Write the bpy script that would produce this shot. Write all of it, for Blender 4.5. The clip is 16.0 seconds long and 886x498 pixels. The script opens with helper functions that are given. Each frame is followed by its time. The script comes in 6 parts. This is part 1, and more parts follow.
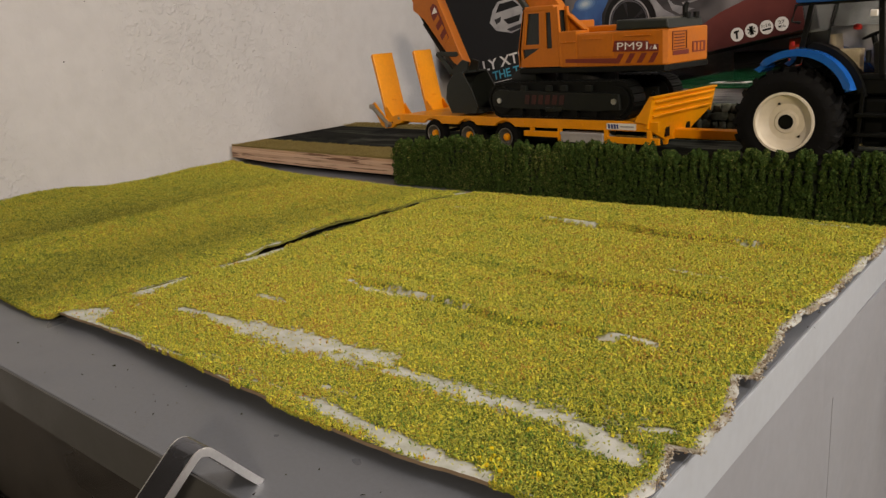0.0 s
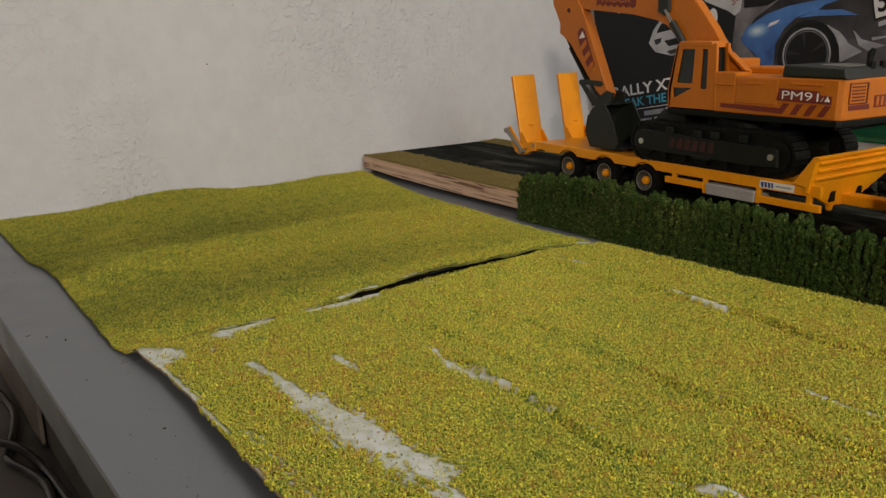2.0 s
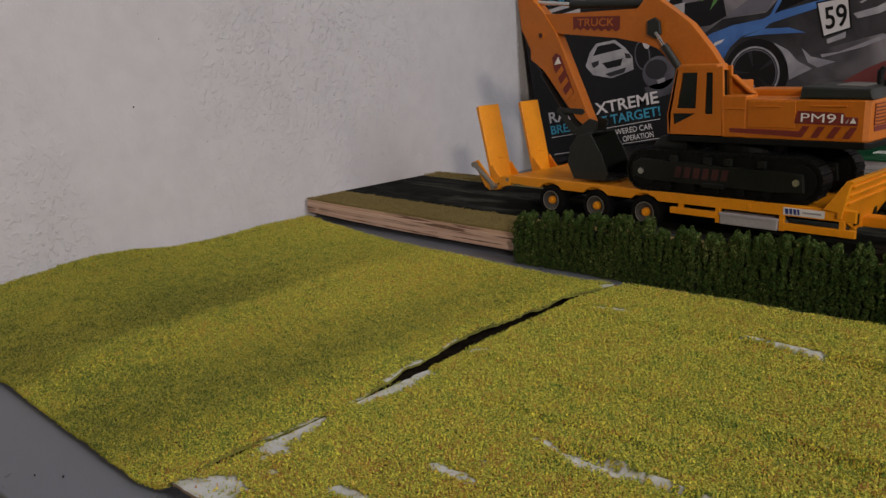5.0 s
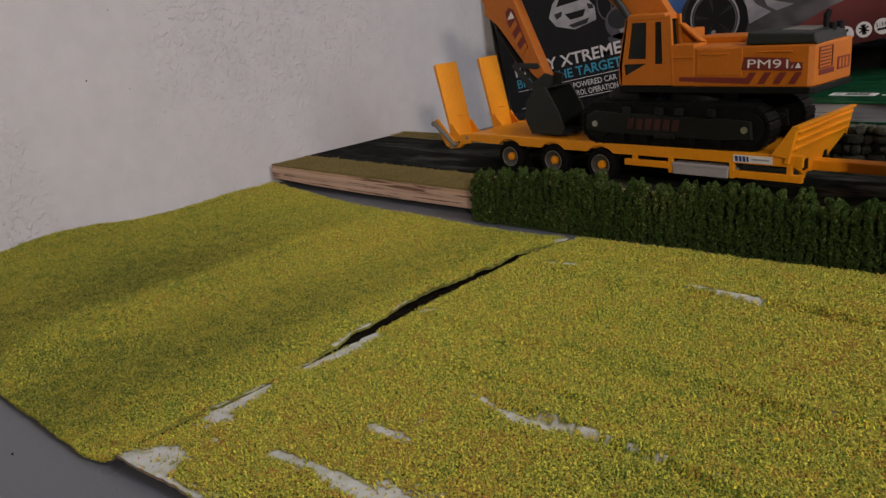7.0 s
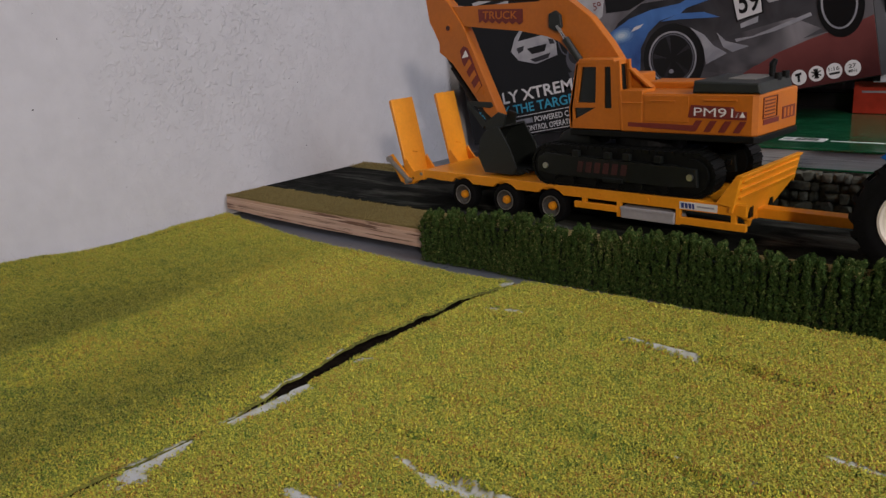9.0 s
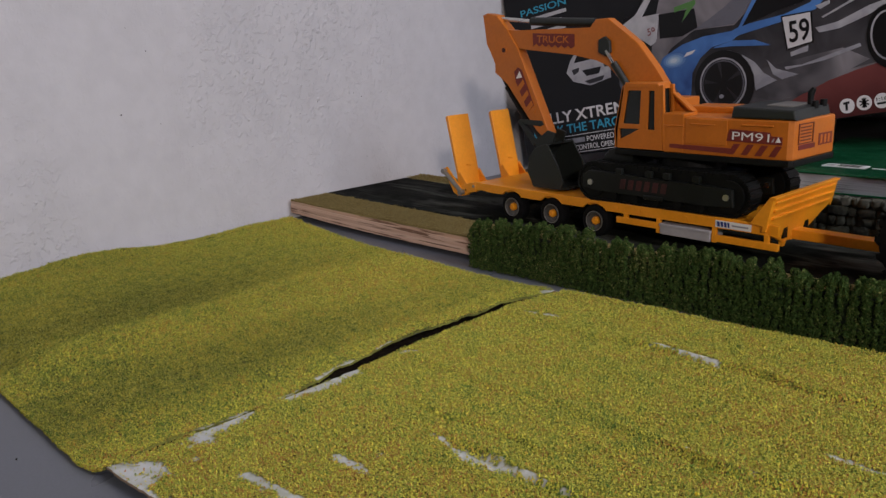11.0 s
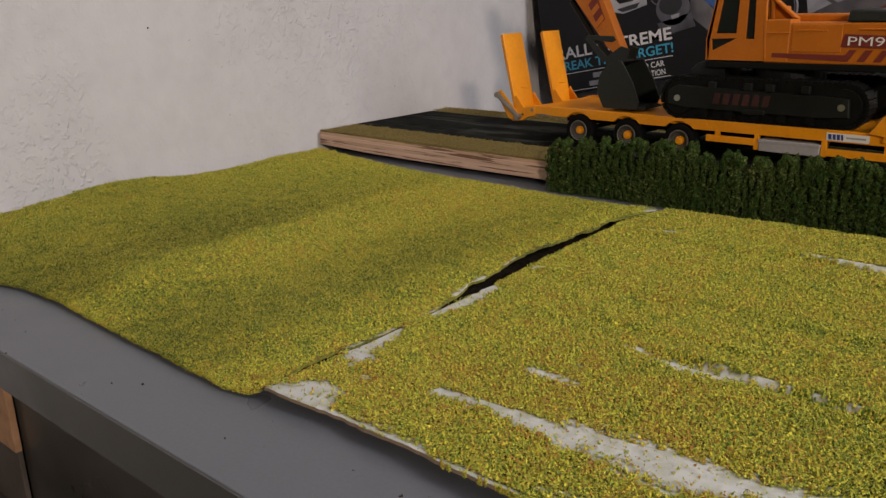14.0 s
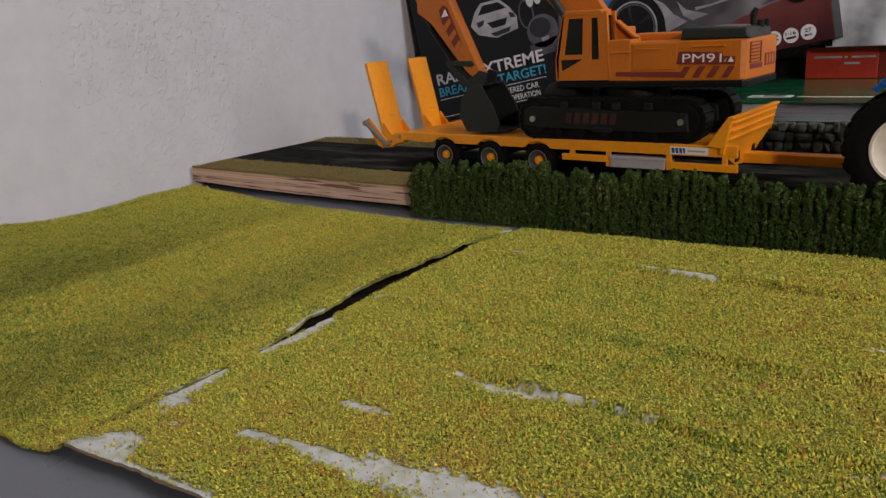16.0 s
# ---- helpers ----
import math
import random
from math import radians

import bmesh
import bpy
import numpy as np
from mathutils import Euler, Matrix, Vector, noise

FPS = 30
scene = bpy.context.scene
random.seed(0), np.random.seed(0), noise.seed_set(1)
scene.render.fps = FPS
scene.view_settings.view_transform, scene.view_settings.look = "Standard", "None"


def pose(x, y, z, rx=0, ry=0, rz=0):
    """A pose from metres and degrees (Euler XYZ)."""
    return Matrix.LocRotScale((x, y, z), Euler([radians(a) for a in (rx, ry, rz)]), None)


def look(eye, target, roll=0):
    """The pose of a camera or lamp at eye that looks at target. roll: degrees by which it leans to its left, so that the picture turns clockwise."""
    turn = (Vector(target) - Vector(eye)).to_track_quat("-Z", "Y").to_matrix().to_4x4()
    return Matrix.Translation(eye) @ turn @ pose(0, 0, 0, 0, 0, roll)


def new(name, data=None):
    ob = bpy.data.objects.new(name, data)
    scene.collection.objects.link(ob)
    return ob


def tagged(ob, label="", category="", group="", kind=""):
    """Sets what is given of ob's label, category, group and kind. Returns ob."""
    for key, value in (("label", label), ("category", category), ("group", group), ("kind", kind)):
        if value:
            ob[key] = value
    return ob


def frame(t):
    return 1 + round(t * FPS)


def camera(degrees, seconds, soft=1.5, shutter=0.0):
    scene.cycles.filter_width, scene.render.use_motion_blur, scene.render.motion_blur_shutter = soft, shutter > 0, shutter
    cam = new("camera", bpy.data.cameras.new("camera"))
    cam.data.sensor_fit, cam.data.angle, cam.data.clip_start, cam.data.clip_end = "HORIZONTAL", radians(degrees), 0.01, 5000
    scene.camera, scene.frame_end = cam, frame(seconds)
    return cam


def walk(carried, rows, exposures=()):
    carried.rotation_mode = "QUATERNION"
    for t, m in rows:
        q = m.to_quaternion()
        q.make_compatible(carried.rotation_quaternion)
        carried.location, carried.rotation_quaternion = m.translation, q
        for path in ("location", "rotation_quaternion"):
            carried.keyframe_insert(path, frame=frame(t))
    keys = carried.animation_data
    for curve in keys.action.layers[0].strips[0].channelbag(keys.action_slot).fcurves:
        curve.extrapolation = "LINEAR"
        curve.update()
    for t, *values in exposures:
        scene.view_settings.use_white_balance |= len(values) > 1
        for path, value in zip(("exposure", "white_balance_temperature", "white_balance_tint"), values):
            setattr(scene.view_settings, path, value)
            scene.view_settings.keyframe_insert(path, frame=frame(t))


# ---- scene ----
cam = camera(57.5, 16.0, 1.4)
PATH = [
    (0, (0.00493, 0.00187, 0.11779), (-0.64621, 0.71497, -0.14202), -3.95),
    (0.2, (0.00233, 0.00056, 0.11786), (-0.65322, 0.71134, -0.13716), -3.45),
    (0.5, (0.00233, -0.00523, 0.11806), (-0.67128, 0.69015, -0.13233), -2.77),
    (0.8, (-0.00458, -0.00449, 0.12983), (-0.69450, 0.67249, -0.12651), -1.88),
    (1, (-0.00307, -0.00177, 0.12211), (-0.71523, 0.65417, -0.12803), -1.80),
    (1.2, (-0.01485, 0.00924, 0.11861), (-0.74060, 0.64728, -0.13867), -1.13),
    (1.5, (0.00313, 0.03180, 0.14075), (-0.75093, 0.63829, -0.11138), -1.12),
    (1.7, (0.00534, 0.04303, 0.14674), (-0.75425, 0.63914, -0.11342), -0.66),
    (2, (-0.01314, 0.05245, 0.14066), (-0.78607, 0.63051, -0.12092), -0.70),
    (2.2, (-0.04523, 0.05910, 0.13120), (-0.80597, 0.64834, -0.14099), -0.23),
    (2.5, (-0.07400, 0.06447, 0.12938), (-0.82555, 0.66367, -0.14654), -0.21),
    (2.6, (-0.07578, 0.05809, 0.13506), (-0.82063, 0.66399, -0.14440), -0.12),
    (3, (-0.08932, 0.03907, 0.14297), (-0.81714, 0.66547, -0.13614), 0.10),
    (3.2, (-0.10217, 0.03379, 0.14532), (-0.81987, 0.67250, -0.13205), 0.35),
    (5.3, (-0.12124, 0.02527, 0.14715), (-0.77944, 0.73928, -0.09155), -2.79),
    (5.5, (-0.11686, 0.03734, 0.15047), (-0.77189, 0.75261, -0.09307), -3.09),
    (5.8, (-0.10332, 0.04882, 0.14716), (-0.75711, 0.76226, -0.10495), -3.61),
    (6, (-0.09971, 0.05048, 0.14353), (-0.75065, 0.76365, -0.11659), -3.85),
    (6.5, (-0.09321, 0.04341, 0.14686), (-0.74355, 0.75031, -0.13126), -4.49),
    (7, (-0.10197, 0.03862, 0.14883), (-0.75266, 0.74022, -0.14163), -4.82),
    (7.5, (-0.11374, 0.04567, 0.14705), (-0.76573, 0.74362, -0.14921), -4.77),
    (8, (-0.09963, 0.05520, 0.15546), (-0.75031, 0.75567, -0.13773), -4.65),
    (8.5, (-0.09575, 0.06082, 0.15634), (-0.73493, 0.77674, -0.12457), -3.94),
    (8.7, (-0.09561, 0.06053, 0.15800), (-0.72723, 0.78495, -0.11817), -3.55),
    (10.8, (-0.05294, 0.03778, 0.16553), (-0.72693, 0.73313, -0.08395), -2.14),
    (11, (-0.06387, 0.03575, 0.16356), (-0.74985, 0.71951, -0.08526), -2.05),
    (11.5, (-0.07006, 0.03349, 0.15206), (-0.77319, 0.69848, -0.09973), -2.09),
    (11.7, (-0.07449, 0.03501, 0.13157), (-0.77447, 0.70262, -0.12204), -1.76),
    (12, (-0.10248, 0.03454, 0.12604), (-0.79410, 0.70661, -0.13849), -1.36),
    (12.2, (-0.10878, 0.02583, 0.12820), (-0.79274, 0.70344, -0.14207), -1.35),
    (12.5, (-0.11826, 0.00750, 0.13250), (-0.78619, 0.69716, -0.14723), -0.96),
    (12.7, (-0.12430, -0.00014, 0.11663), (-0.78347, 0.69589, -0.16804), -0.78),
    (13, (-0.13510, -0.00168, 0.11315), (-0.78188, 0.70381, -0.17659), -0.68),
    (13.2, (-0.13960, -0.00452, 0.12156), (-0.78698, 0.69940, -0.17066), -1.17),
    (13.5, (-0.14408, -0.00685, 0.12439), (-0.78223, 0.70566, -0.16733), -1.12),
    (14, (-0.15870, -0.00266, 0.12705), (-0.78331, 0.72147, -0.16538), -1.43),
    (14.5, (-0.16312, 0.00841, 0.13133), (-0.76283, 0.75323, -0.16122), -2.01),
    (14.7, (-0.15902, 0.01763, 0.13544), (-0.74766, 0.77090, -0.15795), -2.57),
    (15, (-0.15233, 0.02976, 0.13469), (-0.71406, 0.80617, -0.15100), -2.69),
    (15.2, (-0.14746, 0.02865, 0.13116), (-0.69858, 0.81530, -0.14714), -3.20),
    (15.5, (-0.15280, 0.01411, 0.12965), (-0.69459, 0.80934, -0.14250), -3.18),
    (15.8, (-0.13159, 0.00375, 0.13321), (-0.68470, 0.79276, -0.13425), -3.74),
    (16, (-0.12664, 0.02432, 0.12742), (-0.68488, 0.80979, -0.13980), -3.36),
]
EXPOSURES = [
    (0.0, 0.05, 7150, 12), (1.0, 0.03, 7000, 12), (1.5, -0.01, 6800, 8), (2.0, -0.09, 6700, 7.5), (2.5, -0.08, 6750, 10), (3.2, -0.08, 6700, 12), (5.3, -0.26, 6250, 16), (7.0, -0.26, 6350, 16), (8.0, -0.27, 6300, 17), (8.7, -0.15, 6050, 17),
    (11.0, -0.14, 5850, 18), (12.5, 0.01, 6350, 14), (13.5, 0.05, 6500, 15), (14.5, -0.03, 6500, 15), (15.3, -0.08, 6500, 15), (16.0, -0.09, 6100, 16),
]
walk(cam, [(t, look(eye, target, roll)) for t, eye, target, roll in PATH], EXPOSURES)

# ---- world, lights ----
world = bpy.data.worlds.new("world")
scene.world = world
world.use_nodes = True
wn, wl = world.node_tree.nodes, world.node_tree.links
sky = wn.new("ShaderNodeTexSky")
sky.sky_type, sky.sun_disc = "NISHITA", False
sky.sun_elevation, sky.sun_rotation = radians(25), radians(120)
wl.new(sky.outputs[0], wn["Background"].inputs[0])
wn["Background"].inputs[1].default_value = 0.08


def area_lamp(name, eye, target, size_x, size_y, watts, colour):
    data = bpy.data.lights.new(name, "AREA")
    data.shape, data.size, data.size_y, data.energy, data.color = "RECTANGLE", size_x, size_y, watts, colour
    ob = new(name, data)
    ob.matrix_world = look(eye, target)
    return ob


# the room's lamp across the room, and the daylight of a window
lamp = area_lamp("room_lamp", (1.52, -1.35, 0.84), (-0.45, 0.38, 0.06), 0.14, 0.14, 27.0, (1.0, 0.85, 0.68))
window_light = area_lamp("window_light", (1.9, 0.0, 0.75), (-0.4, 0.4, 0.0), 1.2, 1.0, 7.0, (0.66, 0.80, 1.0))
# added soft light from above right, placed to brighten the mats
mat_fill_light = area_lamp("mat_fill_light", (0.62, 0.46, 0.78), (-0.28, 0.46, 0.0), 0.36, 0.36, 7.8, (1.0, 0.94, 0.88))

# ---- materials ----
MATS = {}


def material(name, colour, rough=0.6, metal=0.0, vary=0.12, scale=300.0, bump=0.0, bump_scale=900.0, coarse=40.0, second=None, spec=0.5, coat=0.0):
    """A surface with variation at two scales (grain and blotches), fine relief, and optional variation by object."""
    if name in MATS:
        return MATS[name]
    m = bpy.data.materials.new(name)
    m.use_nodes = True
    n, l = m.node_tree.nodes, m.node_tree.links
    b = n["Principled BSDF"]
    tc = n.new("ShaderNodeTexCoord")
    fine, big = n.new("ShaderNodeTexNoise"), n.new("ShaderNodeTexNoise")
    fine.inputs["Scale"].default_value, big.inputs["Scale"].default_value = scale, coarse
    fine.inputs["Detail"].default_value, big.inputs["Detail"].default_value = 4, 3
    for t in (fine, big):
        l.new(tc.outputs["Object"], t.inputs["Vector"])
    add = n.new("ShaderNodeMath")
    add.operation = "ADD"
    l.new(fine.outputs[0], add.inputs[0])
    l.new(big.outputs[0], add.inputs[1])
    ramp = n.new("ShaderNodeValToRGB")
    lo = [max(0.0, c * (1 - vary * 1.6)) for c in colour]
    hi = list(second) if second else [min(1.0, c * (1 + vary)) for c in colour]
    ramp.color_ramp.elements[0].position, ramp.color_ramp.elements[1].position = 0.7, 1.3
    ramp.color_ramp.elements[0].color, ramp.color_ramp.elements[1].color = (*lo, 1), (*hi, 1)
    half = n.new("ShaderNodeMath")
    half.operation = "MULTIPLY"
    half.inputs[1].default_value = 0.5
    l.new(add.outputs[0], half.inputs[0])
    ramp.color_ramp.elements[0].position, ramp.color_ramp.elements[1].position = 0.36, 0.64
    l.new(half.outputs[0], ramp.inputs[0])
    l.new(ramp.outputs[0], b.inputs["Base Color"])
    rr = n.new("ShaderNodeMapRange")
    rr.inputs["From Min"].default_value, rr.inputs["From Max"].default_value = 0.3, 0.7
    rr.inputs["To Min"].default_value, rr.inputs["To Max"].default_value = max(0.02, rough - 0.07), min(1.0, rough + 0.07)
    l.new(big.outputs[0], rr.inputs["Value"])
    l.new(rr.outputs[0], b.inputs["Roughness"])
    b.inputs["Metallic"].default_value = metal
    b.inputs["Specular IOR Level"].default_value = spec
    b.inputs["Coat Weight"].default_value = coat
    if bump:
        bn, bp = n.new("ShaderNodeTexNoise"), n.new("ShaderNodeBump")
        bn.inputs["Scale"].default_value, bn.inputs["Detail"].default_value = bump_scale, 4
        l.new(tc.outputs["Object"], bn.inputs["Vector"])
        bp.inputs["Distance"].default_value, bp.inputs["Strength"].default_value = bump, 1.0
        l.new(bn.outputs[0], bp.inputs["Height"])
        l.new(bp.outputs[0], b.inputs["Normal"])
    MATS[name] = m
    return m



def crumb_material(name, stops, rough=0.9, streaks=False):
    """Loose crumbs, each of its own colour."""
    m = bpy.data.materials.new(name)
    m.use_nodes = True
    n, l = m.node_tree.nodes, m.node_tree.links
    b = n["Principled BSDF"]
    geo, ramp = n.new("ShaderNodeNewGeometry"), n.new("ShaderNodeValToRGB")
    e = ramp.color_ramp.elements
    while len(e) < len(stops):
        e.new(0.5)
    for i, (p, c) in enumerate(stops):
        e[i].position, e[i].color = p, (*c, 1)
    tc, big = n.new("ShaderNodeTexCoord"), n.new("ShaderNodeTexNoise")
    big.inputs["Scale"].default_value, big.inputs["Detail"].default_value = 22, 3
    l.new(tc.outputs["Object"], big.inputs["Vector"])
    mix = n.new("ShaderNodeMath")
    mix.operation = "MULTIPLY_ADD"
    mix.inputs[1].default_value, mix.inputs[2].default_value = 0.55, -0.28
    l.new(big.outputs[0], mix.inputs[0])
    s = n.new("ShaderNodeMath")
    s.operation, s.use_clamp = "ADD", True
    l.new(mix.outputs[0], s.inputs[0])
    l.new(geo.outputs["Random Per Island"], s.inputs[1])
    if streaks:
        # broad patches of greener and yellower crumbs
        big.inputs["Scale"].default_value, big.inputs["Detail"].default_value = 9, 5
        mix.inputs[1].default_value, mix.inputs[2].default_value = 0.8, -0.43
        # small tufts of one colour
        tuft, more = n.new("ShaderNodeTexNoise"), n.new("ShaderNodeMath")
        tuft.inputs["Scale"].default_value, tuft.inputs["Detail"].default_value = 110, 3
        more.operation, more.inputs[1].default_value = "MULTIPLY_ADD", 1.0
        l.new(tc.outputs["Object"], tuft.inputs["Vector"])
        l.new(tuft.outputs[0], more.inputs[0])
        l.new(mix.outputs[0], more.inputs[2])
        less = n.new("ShaderNodeMath")
        less.operation = "SUBTRACT"
        # the crumbs around the front corner are greener and darker
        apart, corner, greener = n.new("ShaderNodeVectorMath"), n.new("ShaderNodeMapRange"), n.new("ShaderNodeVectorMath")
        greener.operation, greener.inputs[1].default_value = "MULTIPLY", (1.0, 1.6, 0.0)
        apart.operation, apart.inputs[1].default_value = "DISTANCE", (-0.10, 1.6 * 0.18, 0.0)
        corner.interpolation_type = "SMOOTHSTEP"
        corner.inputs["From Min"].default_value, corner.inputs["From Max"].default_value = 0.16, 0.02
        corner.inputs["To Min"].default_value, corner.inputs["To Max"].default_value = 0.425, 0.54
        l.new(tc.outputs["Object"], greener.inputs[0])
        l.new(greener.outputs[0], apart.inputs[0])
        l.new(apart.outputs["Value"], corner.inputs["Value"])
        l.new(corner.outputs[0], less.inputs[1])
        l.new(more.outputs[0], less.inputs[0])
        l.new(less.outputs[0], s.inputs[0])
        # dull streaks, mostly beside the wall: shade of the folds painted into the crumbs
        mp, no, sep, side, power, warp, across, fold_shade = n.new("ShaderNodeMapping"), n.new("ShaderNodeTexNoise"), n.new("ShaderNodeSeparateXYZ"), n.new("ShaderNodeMapRange"), n.new("ShaderNodeMath"), n.new("ShaderNodeMath"), n.new("ShaderNodeMapRange"), n.new("ShaderNodeValToRGB")
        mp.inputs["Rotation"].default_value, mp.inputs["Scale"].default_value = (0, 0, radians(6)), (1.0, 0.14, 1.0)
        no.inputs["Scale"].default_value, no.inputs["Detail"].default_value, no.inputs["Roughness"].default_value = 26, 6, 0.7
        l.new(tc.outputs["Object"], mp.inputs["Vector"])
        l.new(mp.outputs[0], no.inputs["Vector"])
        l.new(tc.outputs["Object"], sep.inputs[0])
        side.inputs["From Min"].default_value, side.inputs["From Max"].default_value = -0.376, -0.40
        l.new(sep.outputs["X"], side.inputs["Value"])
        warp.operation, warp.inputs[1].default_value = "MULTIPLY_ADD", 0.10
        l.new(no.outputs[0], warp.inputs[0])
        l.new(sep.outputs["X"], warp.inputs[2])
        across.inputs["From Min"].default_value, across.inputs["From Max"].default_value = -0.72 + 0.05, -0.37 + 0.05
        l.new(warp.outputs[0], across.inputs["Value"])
        e = fold_shade.color_ramp.elements
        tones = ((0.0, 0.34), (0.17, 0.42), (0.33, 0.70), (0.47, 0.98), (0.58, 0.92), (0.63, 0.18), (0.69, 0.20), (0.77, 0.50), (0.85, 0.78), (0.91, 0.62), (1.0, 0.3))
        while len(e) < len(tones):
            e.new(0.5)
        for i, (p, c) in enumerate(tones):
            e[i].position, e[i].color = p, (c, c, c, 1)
        l.new(across.outputs[0], fold_shade.inputs[0])
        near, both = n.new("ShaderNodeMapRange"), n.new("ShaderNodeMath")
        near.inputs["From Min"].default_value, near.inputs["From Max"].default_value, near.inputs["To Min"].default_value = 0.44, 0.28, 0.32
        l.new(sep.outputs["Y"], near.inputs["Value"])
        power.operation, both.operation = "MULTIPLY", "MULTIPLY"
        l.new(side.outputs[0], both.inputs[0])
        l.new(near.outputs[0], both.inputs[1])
        l.new(fold_shade.outputs[0], power.inputs[0])
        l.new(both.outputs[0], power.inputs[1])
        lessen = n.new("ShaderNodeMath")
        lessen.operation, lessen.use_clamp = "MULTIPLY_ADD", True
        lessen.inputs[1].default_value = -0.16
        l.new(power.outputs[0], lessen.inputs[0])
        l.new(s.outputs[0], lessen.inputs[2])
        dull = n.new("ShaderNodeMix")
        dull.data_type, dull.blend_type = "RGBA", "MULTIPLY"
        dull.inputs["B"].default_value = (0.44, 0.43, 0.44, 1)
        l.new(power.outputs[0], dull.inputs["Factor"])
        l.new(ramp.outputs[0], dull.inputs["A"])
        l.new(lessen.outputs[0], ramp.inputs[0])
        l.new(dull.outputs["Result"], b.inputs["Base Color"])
    else:
        l.new(s.outputs[0], ramp.inputs[0])
        l.new(ramp.outputs[0], b.inputs["Base Color"])
    b.inputs["Roughness"].default_value = rough
    b.inputs["Specular IOR Level"].default_value = 0.15
    if streaks:
        b.inputs["Sheen Weight"].default_value, b.inputs["Sheen Roughness"].default_value = 1.0, 0.45
        b.inputs["Sheen Tint"].default_value = (0.95, 0.88, 0.22, 1)
    return m


WALL = material("white_plaster", (0.58, 0.575, 0.588), 0.85, vary=0.04, scale=60, bump=0.0030, bump_scale=150, coarse=6)


def roughen_wall(m):
    """Broad, mostly upright waves of hand-laid plaster under the fine relief."""
    n, l = m.node_tree.nodes, m.node_tree.links
    b = n["Principled BSDF"]
    fine = b.inputs["Normal"].links[0].from_node
    tc, mp, no, bp = n.new("ShaderNodeTexCoord"), n.new("ShaderNodeMapping"), n.new("ShaderNodeTexNoise"), n.new("ShaderNodeBump")
    mp.inputs["Scale"].default_value = (9, 9, 2.2)
    no.inputs["Scale"].default_value, no.inputs["Detail"].default_value = 1.6, 2
    patch, span = n.new("ShaderNodeTexNoise"), n.new("ShaderNodeMapRange")
    patch.inputs["Scale"].default_value, patch.inputs["Detail"].default_value = 7.0, 3
    tall = n.new("ShaderNodeMapping")
    tall.inputs["Scale"].default_value = (1.0, 1.0, 0.4)
    span.inputs["From Min"].default_value, span.inputs["From Max"].default_value = 0.40, 0.66
    span.inputs["To Min"].default_value, span.inputs["To Max"].default_value = 0.25, 1.0
    l.new(tc.outputs["Object"], tall.inputs["Vector"])
    l.new(tall.outputs[0], patch.inputs["Vector"])
    l.new(patch.outputs[0], span.inputs["Value"])
    l.new(span.outputs[0], fine.inputs["Strength"])
    # pimples of paint: only the peaks of the fine relief stand out
    peaks, speck = n.new("ShaderNodeMapRange"), n.new("ShaderNodeTexNoise")
    speck.inputs["Scale"].default_value, speck.inputs["Detail"].default_value = 230, 3
    peaks.interpolation_type = "SMOOTHSTEP"
    peaks.inputs["From Min"].default_value, peaks.inputs["From Max"].default_value = 0.46, 0.72
    l.new(tc.outputs["Object"], speck.inputs["Vector"])
    l.new(speck.outputs[0], peaks.inputs["Value"])
    l.new(peaks.outputs[0], fine.inputs["Height"])
    fine.inputs["Distance"].default_value = 0.0008
    bp.inputs["Distance"].default_value = 0.0045
    l.new(tc.outputs["Object"], mp.inputs["Vector"])
    l.new(mp.outputs[0], no.inputs["Vector"])
    l.new(no.outputs[0], bp.inputs["Height"])
    l.new(bp.outputs[0], fine.inputs["Normal"])


roughen_wall(WALL)
# ceiling and unseen walls are dark so that little light bounces back
CEIL = material("grey_ceiling", (0.34, 0.33, 0.33), 0.9, vary=0.03)
DARK_UNSEEN = material("dark_unseen_wall", (0.12, 0.11, 0.10), 0.85, vary=0.05, scale=60)
FLOOR = material("dark_floor", (0.10, 0.075, 0.05), 0.5, vary=0.2, scale=30)
PANEL = material("grey_laminate", (0.136, 0.148, 0.172), 0.34, vary=0.05, scale=700, bump=0.00003, bump_scale=2500)
PANEL_EDGE = material("grey_edge_band", (0.085, 0.088, 0.084), 0.4, vary=0.05, scale=500)
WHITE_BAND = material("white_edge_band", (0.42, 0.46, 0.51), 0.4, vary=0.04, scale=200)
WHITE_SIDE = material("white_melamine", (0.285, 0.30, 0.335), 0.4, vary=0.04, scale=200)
SHELF = material("dark_brown_shelf", (0.066, 0.060, 0.055), 0.4, vary=0.15, scale=60)
BROWN_FRONT = material("glossy_brown_front", (0.060, 0.055, 0.048), 0.3, vary=0.2, scale=40, coarse=12)
DARK = material("dark_cabinet_front", (0.012, 0.013, 0.012), 0.35, vary=0.15, scale=60)

# ---- mesh helpers: all meshes are given in millimetres ----
PANEL_LOW_SHADE = material("panel_low_shade", (0.10, 0.082, 0.07), 0.55, vary=0.2, scale=60)
MM = 0.001


def part(name, bm, mat, parent=None, label="", smooth=False, m=None):
    """Links a bmesh, given in millimetres, as one mesh object under its parent."""
    bmesh.ops.scale(bm, vec=(MM, MM, MM), verts=bm.verts)
    bmesh.ops.recalc_face_normals(bm, faces=bm.faces)
    me = bpy.data.meshes.new(name)
    bm.to_mesh(me)
    bm.free()
    me.materials.append(mat)
    if smooth:
        me.shade_smooth()
        me.set_sharp_from_angle(angle=radians(38))
    ob = new(name, me)
    if parent:
        ob.parent = parent
    if m is not None:
        ob.matrix_local = m
    if label:
        ob["label"] = label
    return ob


